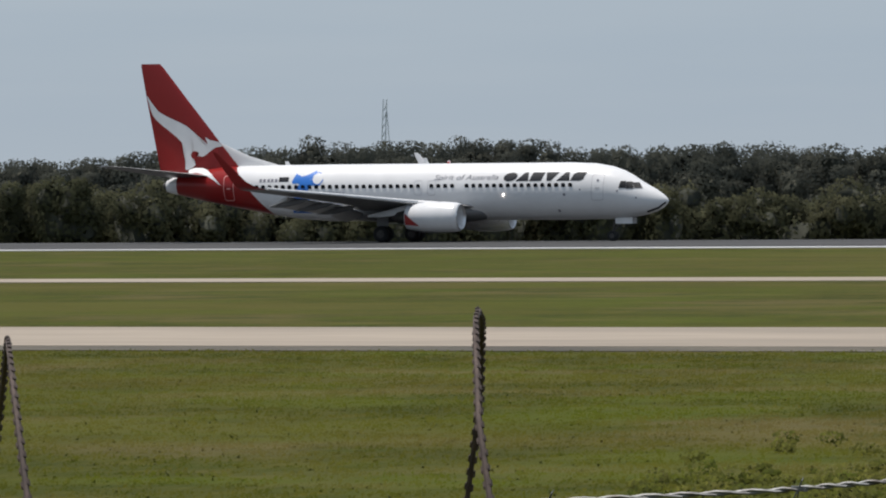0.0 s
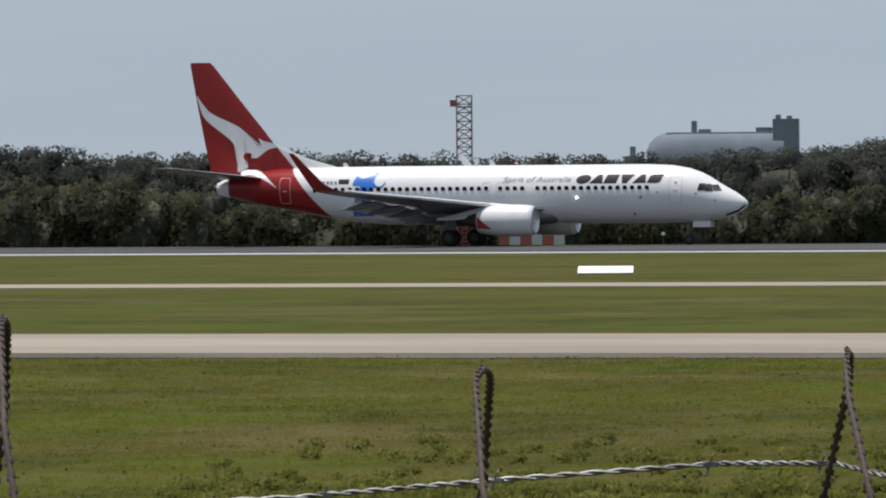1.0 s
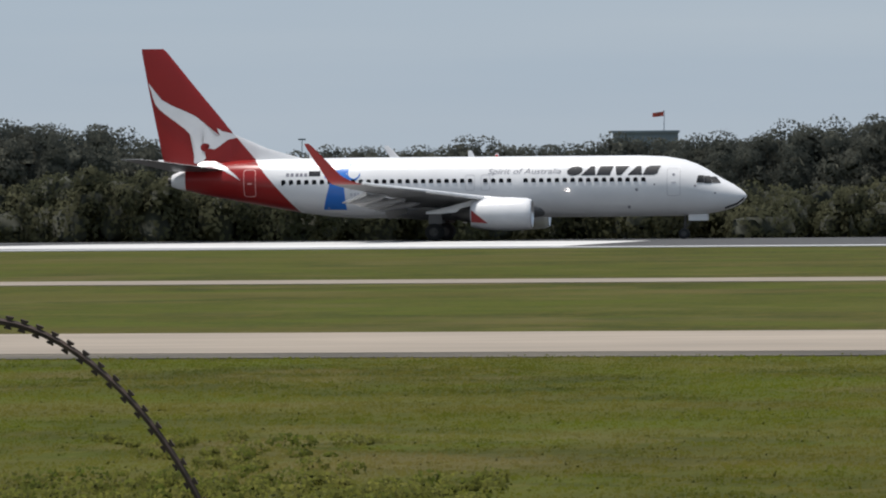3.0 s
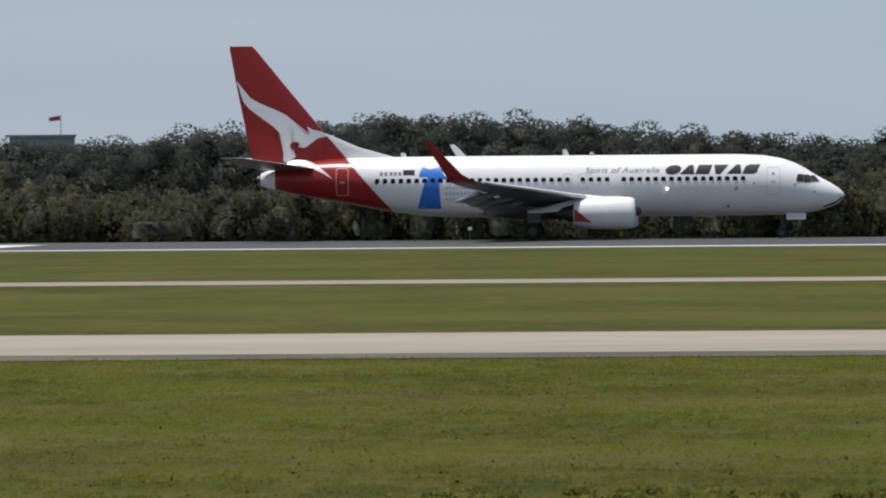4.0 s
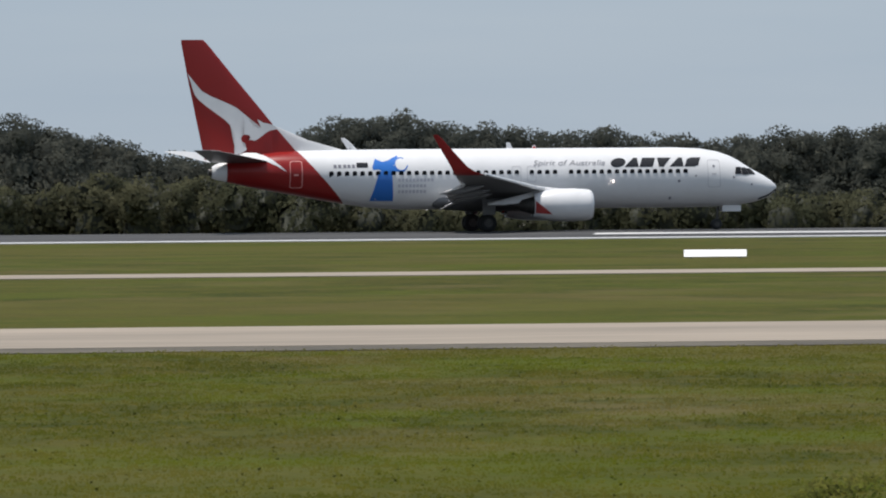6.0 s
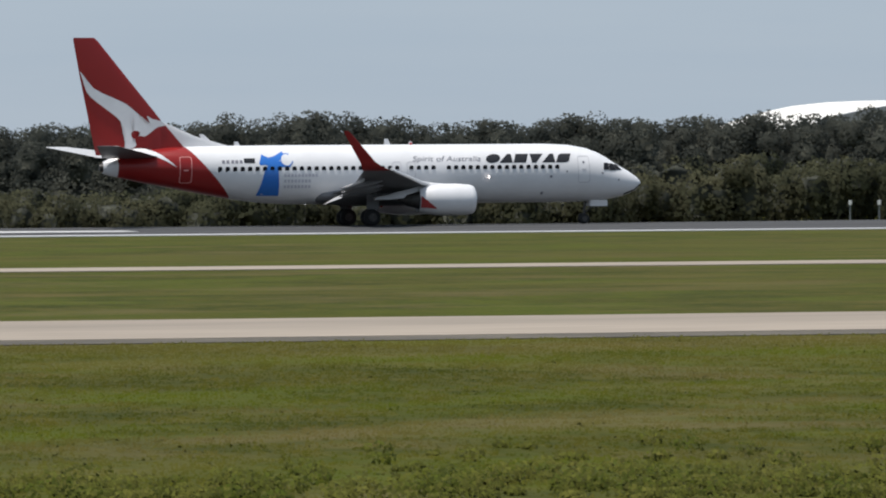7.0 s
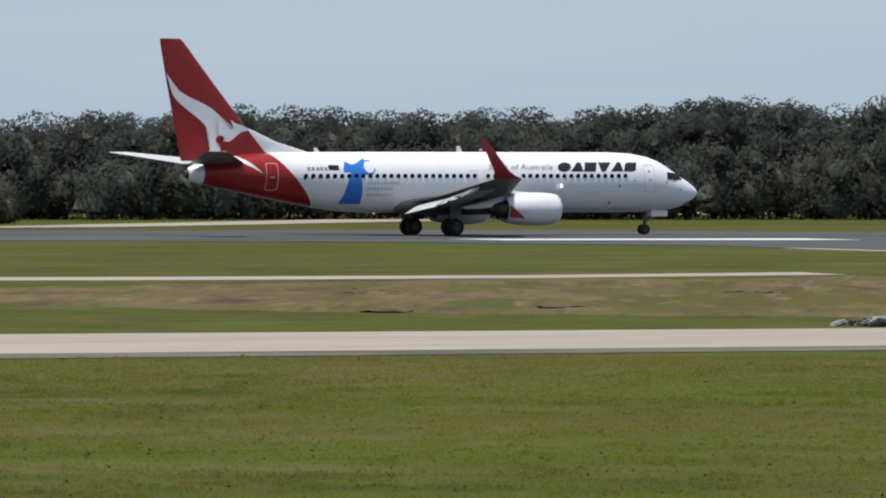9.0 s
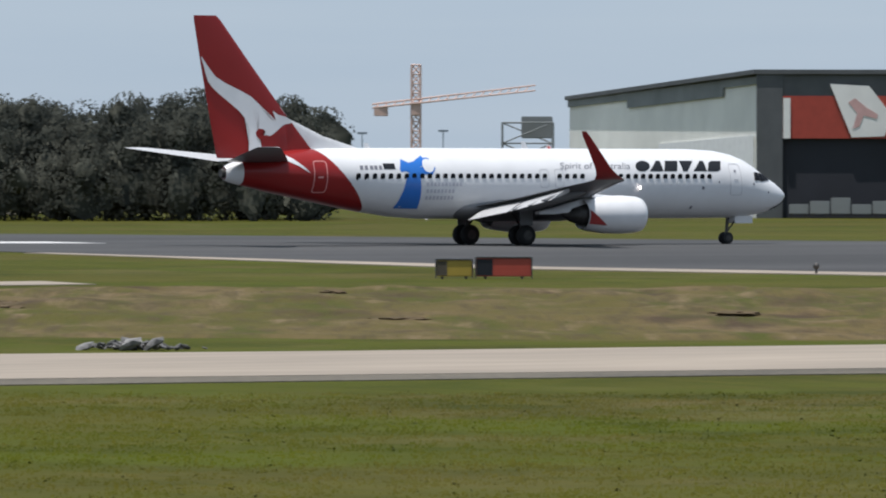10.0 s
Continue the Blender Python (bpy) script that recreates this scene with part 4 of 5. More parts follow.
def build_woods():
    rng = np.random.default_rng(5)
    woods = thing("woods", Matrix(), "dark casuarina woods behind the runway with uneven tops", "woods", kind="stuff")
    leaves, lumps, trunks = [], [], bmesh.new()
    for row, (extra, spacing, drop) in enumerate(((0, 0.18, 0.0), (11, 0.19, 0.25), (22, 0.2, 0.45), (-9, 0.3, 1.9), (32, 0.15, 0.9))):
        bearing = -26.5
        while bearing < 33.6:
            top = float(np.interp(bearing, [-26 + 0.75 * i for i in range(len(TREETOPS))], TREETOPS))
            R = 640 + extra + rng.uniform(-5, 5)
            x, y = R * math.sin(radians(bearing)), R * math.cos(radians(bearing))
            g = ground_height(x, y)
            top += 0.15 + 0.75 * noise.noise((bearing * 1.9, row * 7.3, 0)) + 0.9 * noise.noise((bearing * 5.5, row * 3.1, 5)) + rng.uniform(-0.6, 0.25) - drop * rng.uniform(0.4, 1)
            if rng.random() < 0.1:
                top += rng.uniform(0.2, 0.5)
            h = top - g
            cr = rng.uniform(2.1, 3.3)
            near, back = row in (0, 3), row == 4
            # broad crown in several overlapping lobes on a tapering trunk
            for k in range(3 if back else rng.integers(4, 7)):
                f = rng.uniform(0.4, 0.97) if near else rng.uniform(0.7, 0.97)
                lx, ly = rng.normal(0, cr * 0.5, 2)
                rr = cr * rng.uniform(0.5, 0.8) * (1.15 - 0.35 * f)
                c = (x + lx * (1.25 - f), y + ly * (1.25 - f), g + h * f - rr * 0.85)
                leaves.append(foliage(rng, c, (rr * 1.15, rr, rr * 0.95), 260 if near else (70 if back else 115), 0.17))
                lumps.append((*c, rr * 0.74, rr * 0.62, rr * 0.66))
            leaves.append(foliage(rng, (x, y, g + h - cr * 0.34), (cr * 0.6, cr * 0.55, cr * 0.36), 170, 0.14))
            if near:
                leaves.append(foliage(rng, (x, y, g + h * 0.3), (cr * 1.2, cr, h * 0.36), 480, 0.2))
            else:
                lumps.append((x, y, g + h * 0.6, cr * 1.1, cr * 0.8, h * 0.3))
            lumps.append((x, y, g + h * 0.3, cr * 0.85, cr * 0.65, h * 0.32))
            if row == 0:
                rod(trunks, (x, y, g - 0.3), (x + rng.normal(0, 0.3), y, g + h * 0.8), 0.2, 0.05, 5)
            bearing += spacing * rng.uniform(0.7, 1.3)
    leaves_object("foliage", leaves, M_LEAF_DARK, woods)
    masses_object("inner_foliage", lumps, M_TWIGS, woods, rng)
    part("trunks", trunks, M_BARK, woods)
    hedge = thing("mangrove_thicket", Matrix(), "lighter olive mangrove thicket in front of the woods", "bushes", kind="stuff")
    leaves, lumps = [], []
    for extra, spacing in ((0, 0.17), (12, 0.2)):
        bearing = -26.5
        while bearing < 25.0:
            R = 585 + extra + rng.uniform(-6, 6)
            x, y = R * math.sin(radians(bearing)), R * math.cos(radians(bearing))
            g = ground_height(x, y)
            h = 6.4 + 0.8 * math.sin(bearing * 1.7) + rng.uniform(-1.2, 0.5) - 1.6 * smoothstep(7, 10, bearing) + 0.9 * smoothstep(14, 18, bearing) - 2.5 * smoothstep(23, 25, bearing)
            cr = rng.uniform(1.6, 2.8)
            for k in range(4):
                lx, ly = rng.normal(0, cr * 0.5, 2)
                rr = cr * rng.uniform(0.5, 0.85)
                zz = g + max(rr, h - rr - rng.uniform(0, 2.2))
                leaves.append(foliage(rng, (x + lx, y + ly, zz), (rr * 1.1, rr, rr), 280 if extra == 0 else 90, 0.18))
                lumps.append((x + lx, y + ly, zz, rr * 0.74, rr * 0.62, rr * 0.68))
            leaves.append(foliage(rng, (x, y, g + h * 0.35), (cr * 1.3, cr, h * 0.42), 300, 0.25))
            lumps.append((x, y, g + h * 0.35, cr * 0.9, cr * 0.65, h * 0.34))
            bearing += spacing * rng.uniform(0.7, 1.3)
    leaves_object("foliage", leaves, M_LEAF, hedge)
    masses_object("inner_foliage", lumps, M_TWIGS, hedge, rng)


# ---- grass and weeds near the fence side
def build_grass():
    rng = np.random.default_rng(11)

    tufts = thing("grass_tufts", Matrix(), "short tufts of grass in the near strip", "grass", kind="stuff")
    sprays = []
    for k in range(60000):
        r, b = math.sqrt(rng.uniform(84 ** 2, 170 ** 2)), radians(rng.uniform(-27, 41))
        x, y = r * math.sin(b), r * math.cos(b)
        if y > float(np.interp(x, (0, 70, 110, 260), (154.7, 152.1, 146.7, 132.7))) or y < 60:
            continue
        h = rng.uniform(0.03, 0.08) * (1.4 if rng.random() < 0.08 else 1)
        spray = foliage(rng, (x, y, h * 0.4), (0.3, 0.25, h * 0.5), 7, 0.026, 0.3, 0.5, 1.6)
        spray[:, 3:] = (0, -0.1, 1)
        sprays.append(spray)
    leaves_object("tufts", sprays, M_BLADES, tufts)
    weeds = thing("weeds", Matrix(), "taller leafy weeds along the fence side", "weeds", kind="stuff")
    leaves = []
    for count, r0, r1, b0, b1, size in ((330, 84, 92, -20.5, -7, 0.26), (120, 84, 88, -3, 5, 0.14), (330, 82, 88, 13, 27, 0.3), (160, 90, 108, -20, -8, 0.2), (50, 86, 100, 15, 26, 0.2)):
        for k in range(count):
            r, b = rng.uniform(r0, r1), radians(rng.uniform(b0, b1))
            h = size * rng.uniform(0.25, 1.25)
            leaves.append(foliage(rng, (r * math.sin(b), r * math.cos(b), h * 0.5), (h * 0.9 + 0.05, h * 0.9, h * 0.5), 60, 0.034, 0.4, 0.7, 1.3))
    leaves_object("leaves", leaves, M_WEEDS, weeds)


# ---- fence with barbed and razor wire
def razor_loop(apex, left, right, height, turn, label, straight=0.0, cross=None, thick=1.0):
    """A rusted razor-wire loop: core wire along an uneven arch, short barbs clamped along it.
    straight: how far the sides run straight down; cross: the depth at which the two sides pass each other, and their spread."""
    loop = thing("razor_wire_loop", Matrix.Translation(apex), label, "razor wire", "razor wire coil")
    pts = []
    for i in range(65):
        g = radians(-165 + 330 * i / 64)
        q = straight if g > 0 else straight * 0.4
        out = (1 - q) * abs(math.sin(g)) + q * min(1.0, 1 - math.cos(g))
        p = Vector(((-left if g < 0 else right) * out, 0, height * (math.cos(g) - 1)))
        if cross:
            d = min(-p.z, 0.13) - cross[0]
            p.y = (1 if g > 0 else -1) * cross[1] * d * (1.0 if d > 0 else 0.25) * min(1.0, -p.z / 0.004)
        pts.append(Matrix.Rotation(radians(turn), 3, "Z") @ p)
    part("core_wire", tube(bmesh.new(), pts, 0.0018 if thick == 1 else 0.0015, 6), M_RUST, loop, "rusted core wire")
    length, n = 0.0, 0
    barb = None
    for p, q in zip(pts, pts[1:]):
        steps = max(1, round((q - p).length / 0.0098))
        for s in range(steps):
            c = p.lerp(q, (s + 0.5) / steps)
            d = (q - p).normalized()
            n += 1
            if barb is None:
                bm = bmesh.new()
                box(bm, -0.0012, 0.0012, -0.0009, 0.0009, -0.0030, 0.0033)
                box(bm, -0.0020, 0.0020, -0.0007, 0.0007, 0.0023, 0.0034)
                box(bm, -0.0019, 0.0019, -0.0007, 0.0007, -0.0031, -0.0021)
                barb = part("barb", bm, M_RUST, loop)
                b = barb
            else:
                b = new("barb", barb.data)
                b.parent = loop
            side = d.cross(Vector((0, 1, 0.15))).normalized()
            m = Matrix((d, side.cross(d), side)).transposed().to_4x4()
            b.matrix_local = Matrix.Translation(c) @ m @ Matrix.Diagonal((1, 1, thick, 1))
    return loop


def barbed_wire(points, label):
    wire = thing("barbed_wire", Matrix.Translation(points[0]), label, "barbed wire", "fence wires")
    fine = []
    for p, q in zip(points, points[1:]):
        fine += [p.lerp(q, k / 24) - points[0] for k in range(24)]
    fine.append(points[-1] - points[0])
    for s in (0, math.pi):
        pts = []
        for k, p in enumerate(fine):
            g = k * 1.1 + s
            pts.append(p + Vector((0, 0.0009 * math.cos(g), 0.0009 * math.sin(g))))
        part("strand", tube(bmesh.new(), pts, 0.00085, 5), M_WIRE, wire, "twisted strand")
    for k in range(9, len(fine), 22):
        c = fine[k]
        bm = bmesh.new()
        for d in ((0.3, 0.4, 1), (-0.3, 0.5, -1), (0.5, -0.6, 0.8), (-0.4, -0.4, -0.9)):
            v = Vector(d).normalized() * 0.0065
            rod(bm, c - v * 0.2, c + v, 0.0007, 0.0003, 5)
        for a in range(5):
            rod(bm, c + Vector((-0.003 + 0.0015 * a, 0, -0.0012)), c + Vector((-0.0025 + 0.0015 * a, 0, 0.0012)), 0.0017, 0.0017, 6)
        part("barb", bm, M_WIRE, wire, "wire barb")
    return wire


def build_fence():
    # leaning post with a dented domed cap
    cap = Vector((-0.8135, 3.35, 3.9035))
    axis = Vector((0.28, -0.60, 0.79)).normalized()
    knee = cap - axis * 0.38
    base = Vector((knee.x - 0.01, knee.y + 0.02, 1.6))
    post = thing("fence_post", Matrix.Translation(base), "galvanised pipe fence post with a dented domed cap", "fence post")
    bm = bmesh.new()
    rings = []
    for c, r in ((base - base, 0.0284), (knee - base - Vector((0, 0, 0.05)), 0.0284), (knee - base + axis * 0.05, 0.0284), (cap - axis * 0.012 - base, 0.0284)):
        d = axis if c.z > (knee - base).z else Vector((0, 0, 1))
        u = d.cross(Vector((1, 0, 0))).normalized()
        v = d.cross(u)
        rings.append([c + r * (math.cos(k * math.pi / 16) * u + math.sin(k * math.pi / 16) * v) for k in range(32)])
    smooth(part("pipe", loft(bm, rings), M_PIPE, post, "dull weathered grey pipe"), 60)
    bm = bmesh.new()
    u = axis.cross(Vector((1, 0, 0))).normalized()
    v = axis.cross(u)
    rings = []
    for h, r in ((-0.007, 0.0288), (-0.006, 0.0297), (-0.001, 0.0299), (0.004, 0.0291), (0.0105, 0.0264), (0.0152, 0.0214), (0.018, 0.0155), (0.0192, 0.0095), (0.0196, 0.0088), (0.0176, 0.0072), (0.0172, 0.003)):
        rings.append([cap - base + axis * h + r * (math.cos(k * math.pi / 20) * u + math.sin(k * math.pi / 20) * v) for k in range(40)])
    smooth(part("cap", loft(bm, rings), M_GALV, post, "dented domed steel cap"), 50)
    for k, drop in ((0, 0.055), (1, 0.062), (2, 0.068)):
        c = cap - axis * drop - base
        pts = [c + 0.0300 * (math.cos(a * math.pi / 12) * u + math.sin(a * math.pi / 12) * v) + axis * 0.006 * math.sin(a * math.pi / 12 + k) for a in range(25)]
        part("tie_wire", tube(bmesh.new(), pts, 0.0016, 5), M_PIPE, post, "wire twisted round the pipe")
    # wires
    far = [Vector(p) for p in ((-1.80, 3.16, 3.815), (-1.56, 3.27, 3.825), (-1.33, 3.37, 3.834), (-1.19, 3.42, 3.840), (-1.10, 3.45, 3.8475), (-0.985, 3.49, 3.8555), (-0.925, 3.50, 3.8555), (-0.868, 3.44, 3.848))]
    barbed_wire(far, "weathered twisted barbed wire strung to the post")
    near = [Vector(p) for p in ((-0.822, 3.395, 3.873), (-0.795, 3.40, 3.866), (-0.765, 3.41, 3.854), (-0.738, 3.42, 3.843), (-0.66, 3.44, 3.825), (-0.4, 3.5, 3.80))]
    barbed_wire(near, "slack barbed wire hanging from the post")
    # razor wire loops: some edge-on, one broad
    razor_loop(Vector((-0.669, 3.38, 3.932)), 0.056, 0.112, 0.11, 10.5, "rusted razor-wire loop standing broad above the fence", 0.36)
    edge_on = "rusted razor-wire loop turned edge on"
    razor_loop(Vector((-1.2712, 3.2088, 3.9375)), 0.19, 0.19, 0.2, 111.5, edge_on, 0, (0.05, 0.137), 0.7)
    razor_loop(Vector((-1.049, 3.289, 3.9105)), 0.19, 0.19, 0.2, 107.6, edge_on, 0, (0.06, 0.26), 0.7)
    razor_loop(Vector((-0.8762, 3.3405, 3.918)), 0.19, 0.19, 0.2, 104.7, edge_on, 0, (0.02, 0.22), 0.7)
    razor_loop(Vector((-1.486, 3.12, 3.925)), 0.19, 0.19, 0.2, 115.4, edge_on, 0, (0.0, 0.12), 0.7)


# ---- airfield objects and far buildings
def facing(x, y, z=None):
    """Pose on the ground that turns a thing's front (-y) to the camera's first place."""
    return pose(x, y, ground_height(x, y) if z is None else z, 0, 0, -math.degrees(math.atan2(x, y)))


def lattice(bm, w0, w1, z0, z1, bays, r):
    c = ((-1, -1), (1, -1), (1, 1), (-1, 1))
    at = lambda k, z: Vector((c[k % 4][0] * (w0 + (w1 - w0) * (z - z0) / (z1 - z0)) / 2, c[k % 4][1] * (w0 + (w1 - w0) * (z - z0) / (z1 - z0)) / 2, z))
    for k in range(4):
        rod(bm, at(k, z0), at(k, z1), r, None, 6)
        for i in range(bays):
            a, b = z0 + (z1 - z0) * i / bays, z0 + (z1 - z0) * (i + 1) / bays
            rod(bm, at(k, a), at(k + 1, b), r * 0.6, None, 5)
            rod(bm, at(k, b), at(k + 1, b), r * 0.6, None, 5)
    return bm


def build_airfield():
    # lattice tower in red and white bands
    tower = thing("lattice_tower", facing(-165.3, 514), "red and white banded steel lattice tower with platform", "tower")
    g = ground_height(-165.3, 514)
    for k in range(6):
        z0, z1 = 0 + k * 1.99, (k + 1) * 1.99
        # haze is in the band colours: dulled red, and grey for white
        part("mast_section", lattice(bmesh.new(), 1.15, 1.15, z0, z1, 3, 0.07), M_HAZERED if k % 2 == 0 else M_CLAD, tower, "red lattice band" if k % 2 == 0 else "white lattice band")
    part("platform", boxes((-0.65, 0.65, -0.65, 0.65, 11.0, 11.1), (-1.1, -0.55, -0.3, 0.3, 11.1, 11.6), (-0.6, 0.6, -0.6, -0.55, 11.9, 11.96), (-0.6, -0.55, -0.6, 0.6, 11.9, 11.96), (0.55, 0.6, -0.6, 0.6, 11.9, 11.96)), M_HAZERED, tower, "red platform")
    hut = thing("equipment_hut", facing(-159, 511), "low equipment hut painted in red and white stripes", "hut")
    part("body", boxes((-2.55, 2.55, 0, 2.4, 0, 3.15)), M_CLAD, hut)
    for k in range(6):
        a = -2.55 + 0.85 * k
        part("panel", boxes((a + 0.02, a + 0.83, -0.06, -0.004, 0.3, 3.15)), M_HAZERED if k % 2 == 0 else M_SHEET, hut, "red panel" if k % 2 == 0 else "white panel")
    part("roof", boxes((-2.65, 2.65, -0.12, 2.5, 3.15, 3.25)), M_HAZERED, hut)
    for x, y, h in ((173.3, 469, 1.58), (175.25, 468.3, 1.56)):
        post = thing("marker_post", facing(x, y), "slim white marker post beside the runway", "post", "marker posts")
        part("pole", rod(bmesh.new(), (0, 0, -0.2), (0, 0, h), 0.05, 0.04, 8), M_CLAD, post)
        part("head", boxes((-0.12, 0.12, -0.06, 0.06, h - 0.35, h), bevel=0.02), M_PALE, post)
    for x, y in ((-157.5, 498), (-20, 498), (14, 499), (46, 499), (-145, 499)):
        light = thing("edge_marker", facing(x, y), "small white marker light beyond the runway", "light", "edge markers")
        part("stem", rod(bmesh.new(), (0, 0, -0.1), (0, 0, 1.05), 0.05, 0.04, 8), M_DARKMETAL, light)
        part("head", boxes((-0.14, 0.14, -0.1, 0.1, 0.96, 1.2), bevel=0.04), M_PALE, light)
    # long low shed
    shed = thing("shed", pose(-115, 517.2, ground_height(-115, 517), 0, 0, 12.6), "long low grey shed with flat roof and white awning", "shed")
    gz = -ground_height(-115, 517)
    part("wall", boxes((-9.7, 9.7, 0, 8, 0, gz + 3.0)), M_CLAD, shed, "grey clad wall")
    part("roof", boxes((-9.9, 9.9, -0.3, 8.2, gz + 3.0, gz + 3.3)), M_PALE, shed, "pale flat roof edge")
    bm = bmesh.new()
    loft(bm, [[(x, -0.02, gz + 2.9), (x, -1.5, gz + 1.2), (x, -1.5, gz + 1.12), (x, -0.02, gz + 2.82)] for x in (-1.8, 5.2)])
    part("awning", bm, M_SHEET, shed, "sloping white awning sheet")
    for a, b in ((-8.2, -2.9), (1.7, 5.1)):
        part("window", boxes((a, b, -0.06, -0.004, gz + 0.55, gz + 1.1)), M_GLASS, shed, "dark window band")
    for a in (-6.2, -2.4, 5.6, 7.9):
        part("pilaster", boxes((a, a + 0.15, -0.1, -0.004, 0, gz + 2.9)), M_CLAD, shed)
    mast = thing("light_mast", facing(-123.7, 546), "thin light mast behind the shed", "mast")
    part("pole", rod(bmesh.new(), (0, 0, -0.2), (0, 0, 6.5), 0.1, 0.07, 8), M_CLAD, mast)
    part("head", boxes((-0.25, 0.25, -0.15, 0.15, 6.4, 6.8), bevel=0.04), M_CLAD, mast)
    # white boards lying in the grass
    for x, y, turn, w in ((-90.6, 302.4, 14, 1.25), (66.7, 306.3, -12, 1.4)):
        board = thing("marker_board", pose(x, y, 0, 0, 0, turn), "low white marker board standing in the grass", "marker board", "marker boards")
        bm = bmesh.new()
        loft(bm, [[(a, -0.25, 0.05), (a, -0.28, 0.08), (a, 0.22, 0.38), (a, 0.26, 0.36), (a, 0.26, 0.05)] for a in (-w, w)])
        part("panel", bm, M_SIGNWHITE, board, "white tilted panel")
        for a in (-1.1, 1.1):
            part("foot", boxes((a - 0.06, a + 0.06, -0.2, 0.2, -0.05, 0.06)), M_CLAD, board)
    sign = thing("runway_sign", facing(181.66, 480.83), "small yellow runway sign", "sign")
    part("panel", boxes((-0.5, 0.5, -0.06, 0.06, 0.45, 1.05), bevel=0.03), M_YELLOW, sign)
    part("border", boxes((-0.53, 0.53, 0.062, 0.1, 0.42, 1.08)), M_DARKMETAL, sign)
    for a in (-0.3, 0.3):
        part("leg", boxes((a - 0.04, a + 0.04, -0.04, 0.04, -0.05, 0.45)), M_DARKMETAL, sign)
    # taxiway sign boxes near the end of the runway
    for x, y, w, h, mat, lab in ((174.3, 255.3, 1.36, 0.72, M_YELLOW, "low yellow taxiway sign box"), (175.9, 254.3, 2.1, 0.8, M_SIGNRED, "low red runway holding sign box")):
        box1 = thing("taxiway_sign", pose(x, y, 0, 0, 0, -33), lab, "sign", "taxiway signs")
        part("panel", boxes((-w / 2, w / 2, -0.1, 0.1, 0.1, h), bevel=0.03), mat, box1)
        part("frame", boxes((-w / 2 - 0.04, -w / 2, -0.14, 0.14, 0.02, h + 0.04), (w / 2, w / 2 + 0.04, -0.14, 0.14, 0.02, h + 0.04), (-w / 2, w / 2, -0.14, 0.14, h + 0.002, h + 0.05)), M_DARKMETAL, box1, "dark frame")
        for a in (-w / 3, w / 3):
            part("leg", boxes((a - 0.05, a + 0.05, -0.05, 0.05, -0.1, 0.1)), M_DARKMETAL, box1)
        part("end_panel", boxes((-w / 2 + 0.02, -w / 2 + 0.3 * w, -0.112, -0.101, 0.14, h - 0.04)), M_INK if mat is M_SIGNRED else M_DARKEDGE, box1, "dark end panel")
    lamp = thing("edge_light", pose(194.1, 258.4, 0.0), "small dark runway edge light", "light")
    part("stem", rod(bmesh.new(), (0, 0, -0.05), (0, 0, 0.25), 0.06, 0.05, 10), M_DARKMETAL, lamp)
    bm = bmesh.new()
    bmesh.ops.create_uvsphere(bm, u_segments=12, v_segments=8, radius=0.14, matrix=Matrix.Translation((0, 0, 0.34)))
    part("head", bm, M_DARKMETAL, lamp)
    # bare earth heap and rubble beside the taxiway
    rng = np.random.default_rng(3)
    bm = bmesh.new()
    bmesh.ops.create_grid(bm, x_segments=130, y_segments=80, size=1.0, matrix=Matrix.Diagonal((48, 37, 1, 1)))
    for v in bm.verts:
        q = (v.co.x / 48) ** 2 + (v.co.y / 37) ** 2
        v.co.z = max(0, 1 - q) ** 0.8 * (0.30 + 0.25 * noise.noise(v.co * 0.12) + 0.42 * abs(noise.noise(Vector((v.co.x * 0.3 + v.co.y * 0.12, v.co.y * 0.2, 4))))) - 0.06 * (q > 0.9)
    mound = part("earth_mound", bm, M_DIRT)
    mound.matrix_world = pose(143, 202, 0, 0, 0, -32)
    smooth(mound, 80)
    tagged(mound, "low mound of bare brown earth and dry grass", "earth mound", kind="structure")
    for x, y, w in ((130.5, 219, 1.3), (135, 223.1, 1.5), (125.1, 205, 2.0), (122.4, 203.0, 1.2), (118.9, 198.4, 1.2), (104.4, 193.4, 1.0), *[(143 + rng.uniform(-38, 14), 202 + rng.uniform(-20, 22), rng.uniform(0.4, 1.3)) for k in range(22)]):
        bm = bmesh.new()
        bmesh.ops.create_icosphere(bm, subdivisions=3, radius=1.0)
        for v in bm.verts:
            v.co *= 0.8 + 0.5 * noise.noise(v.co * 2.3 + Vector((x, y, 0)))
            v.co = Vector((v.co.x * w, v.co.y * 0.9, v.co.z * 0.10))
        ob = part("earth_clod", bm, M_SOIL)
        q = Matrix.Rotation(radians(32), 3, "Z") @ Vector((x - 143, y - 202, 0))
        ob.matrix_world = pose(x, y, 0.42 * max(0, 1 - (q.x / 48) ** 2 - (q.y / 37) ** 2) ** 0.8 * 0.8, 0, 0, -32)
        tagged(ob, "dark ridge of freshly turned earth on the mound", "earth", "turned earth ridges")
    for k in range(90):
        s = rng.uniform(0.03, 0.11) * (2.0 if rng.random() < 0.16 else 1)
        bm = bmesh.new()
        bmesh.ops.create_icosphere(bm, subdivisions=1, radius=s)
        for v in bm.verts:
            v.co = Vector((v.co.x * 1.5, v.co.y, v.co.z * 0.55)) * (0.65 + 0.7 * rng.random())
        u, w = rng.normal(0, 0.62), rng.normal(0, 0.34)
        c = Vector((106.9, 170.9, 0)) + Vector((0.86 * u + 0.5 * w, -0.5 * u + 0.86 * w, 0))
        ob = part("rubble_block", bm, M_RUBBLE)
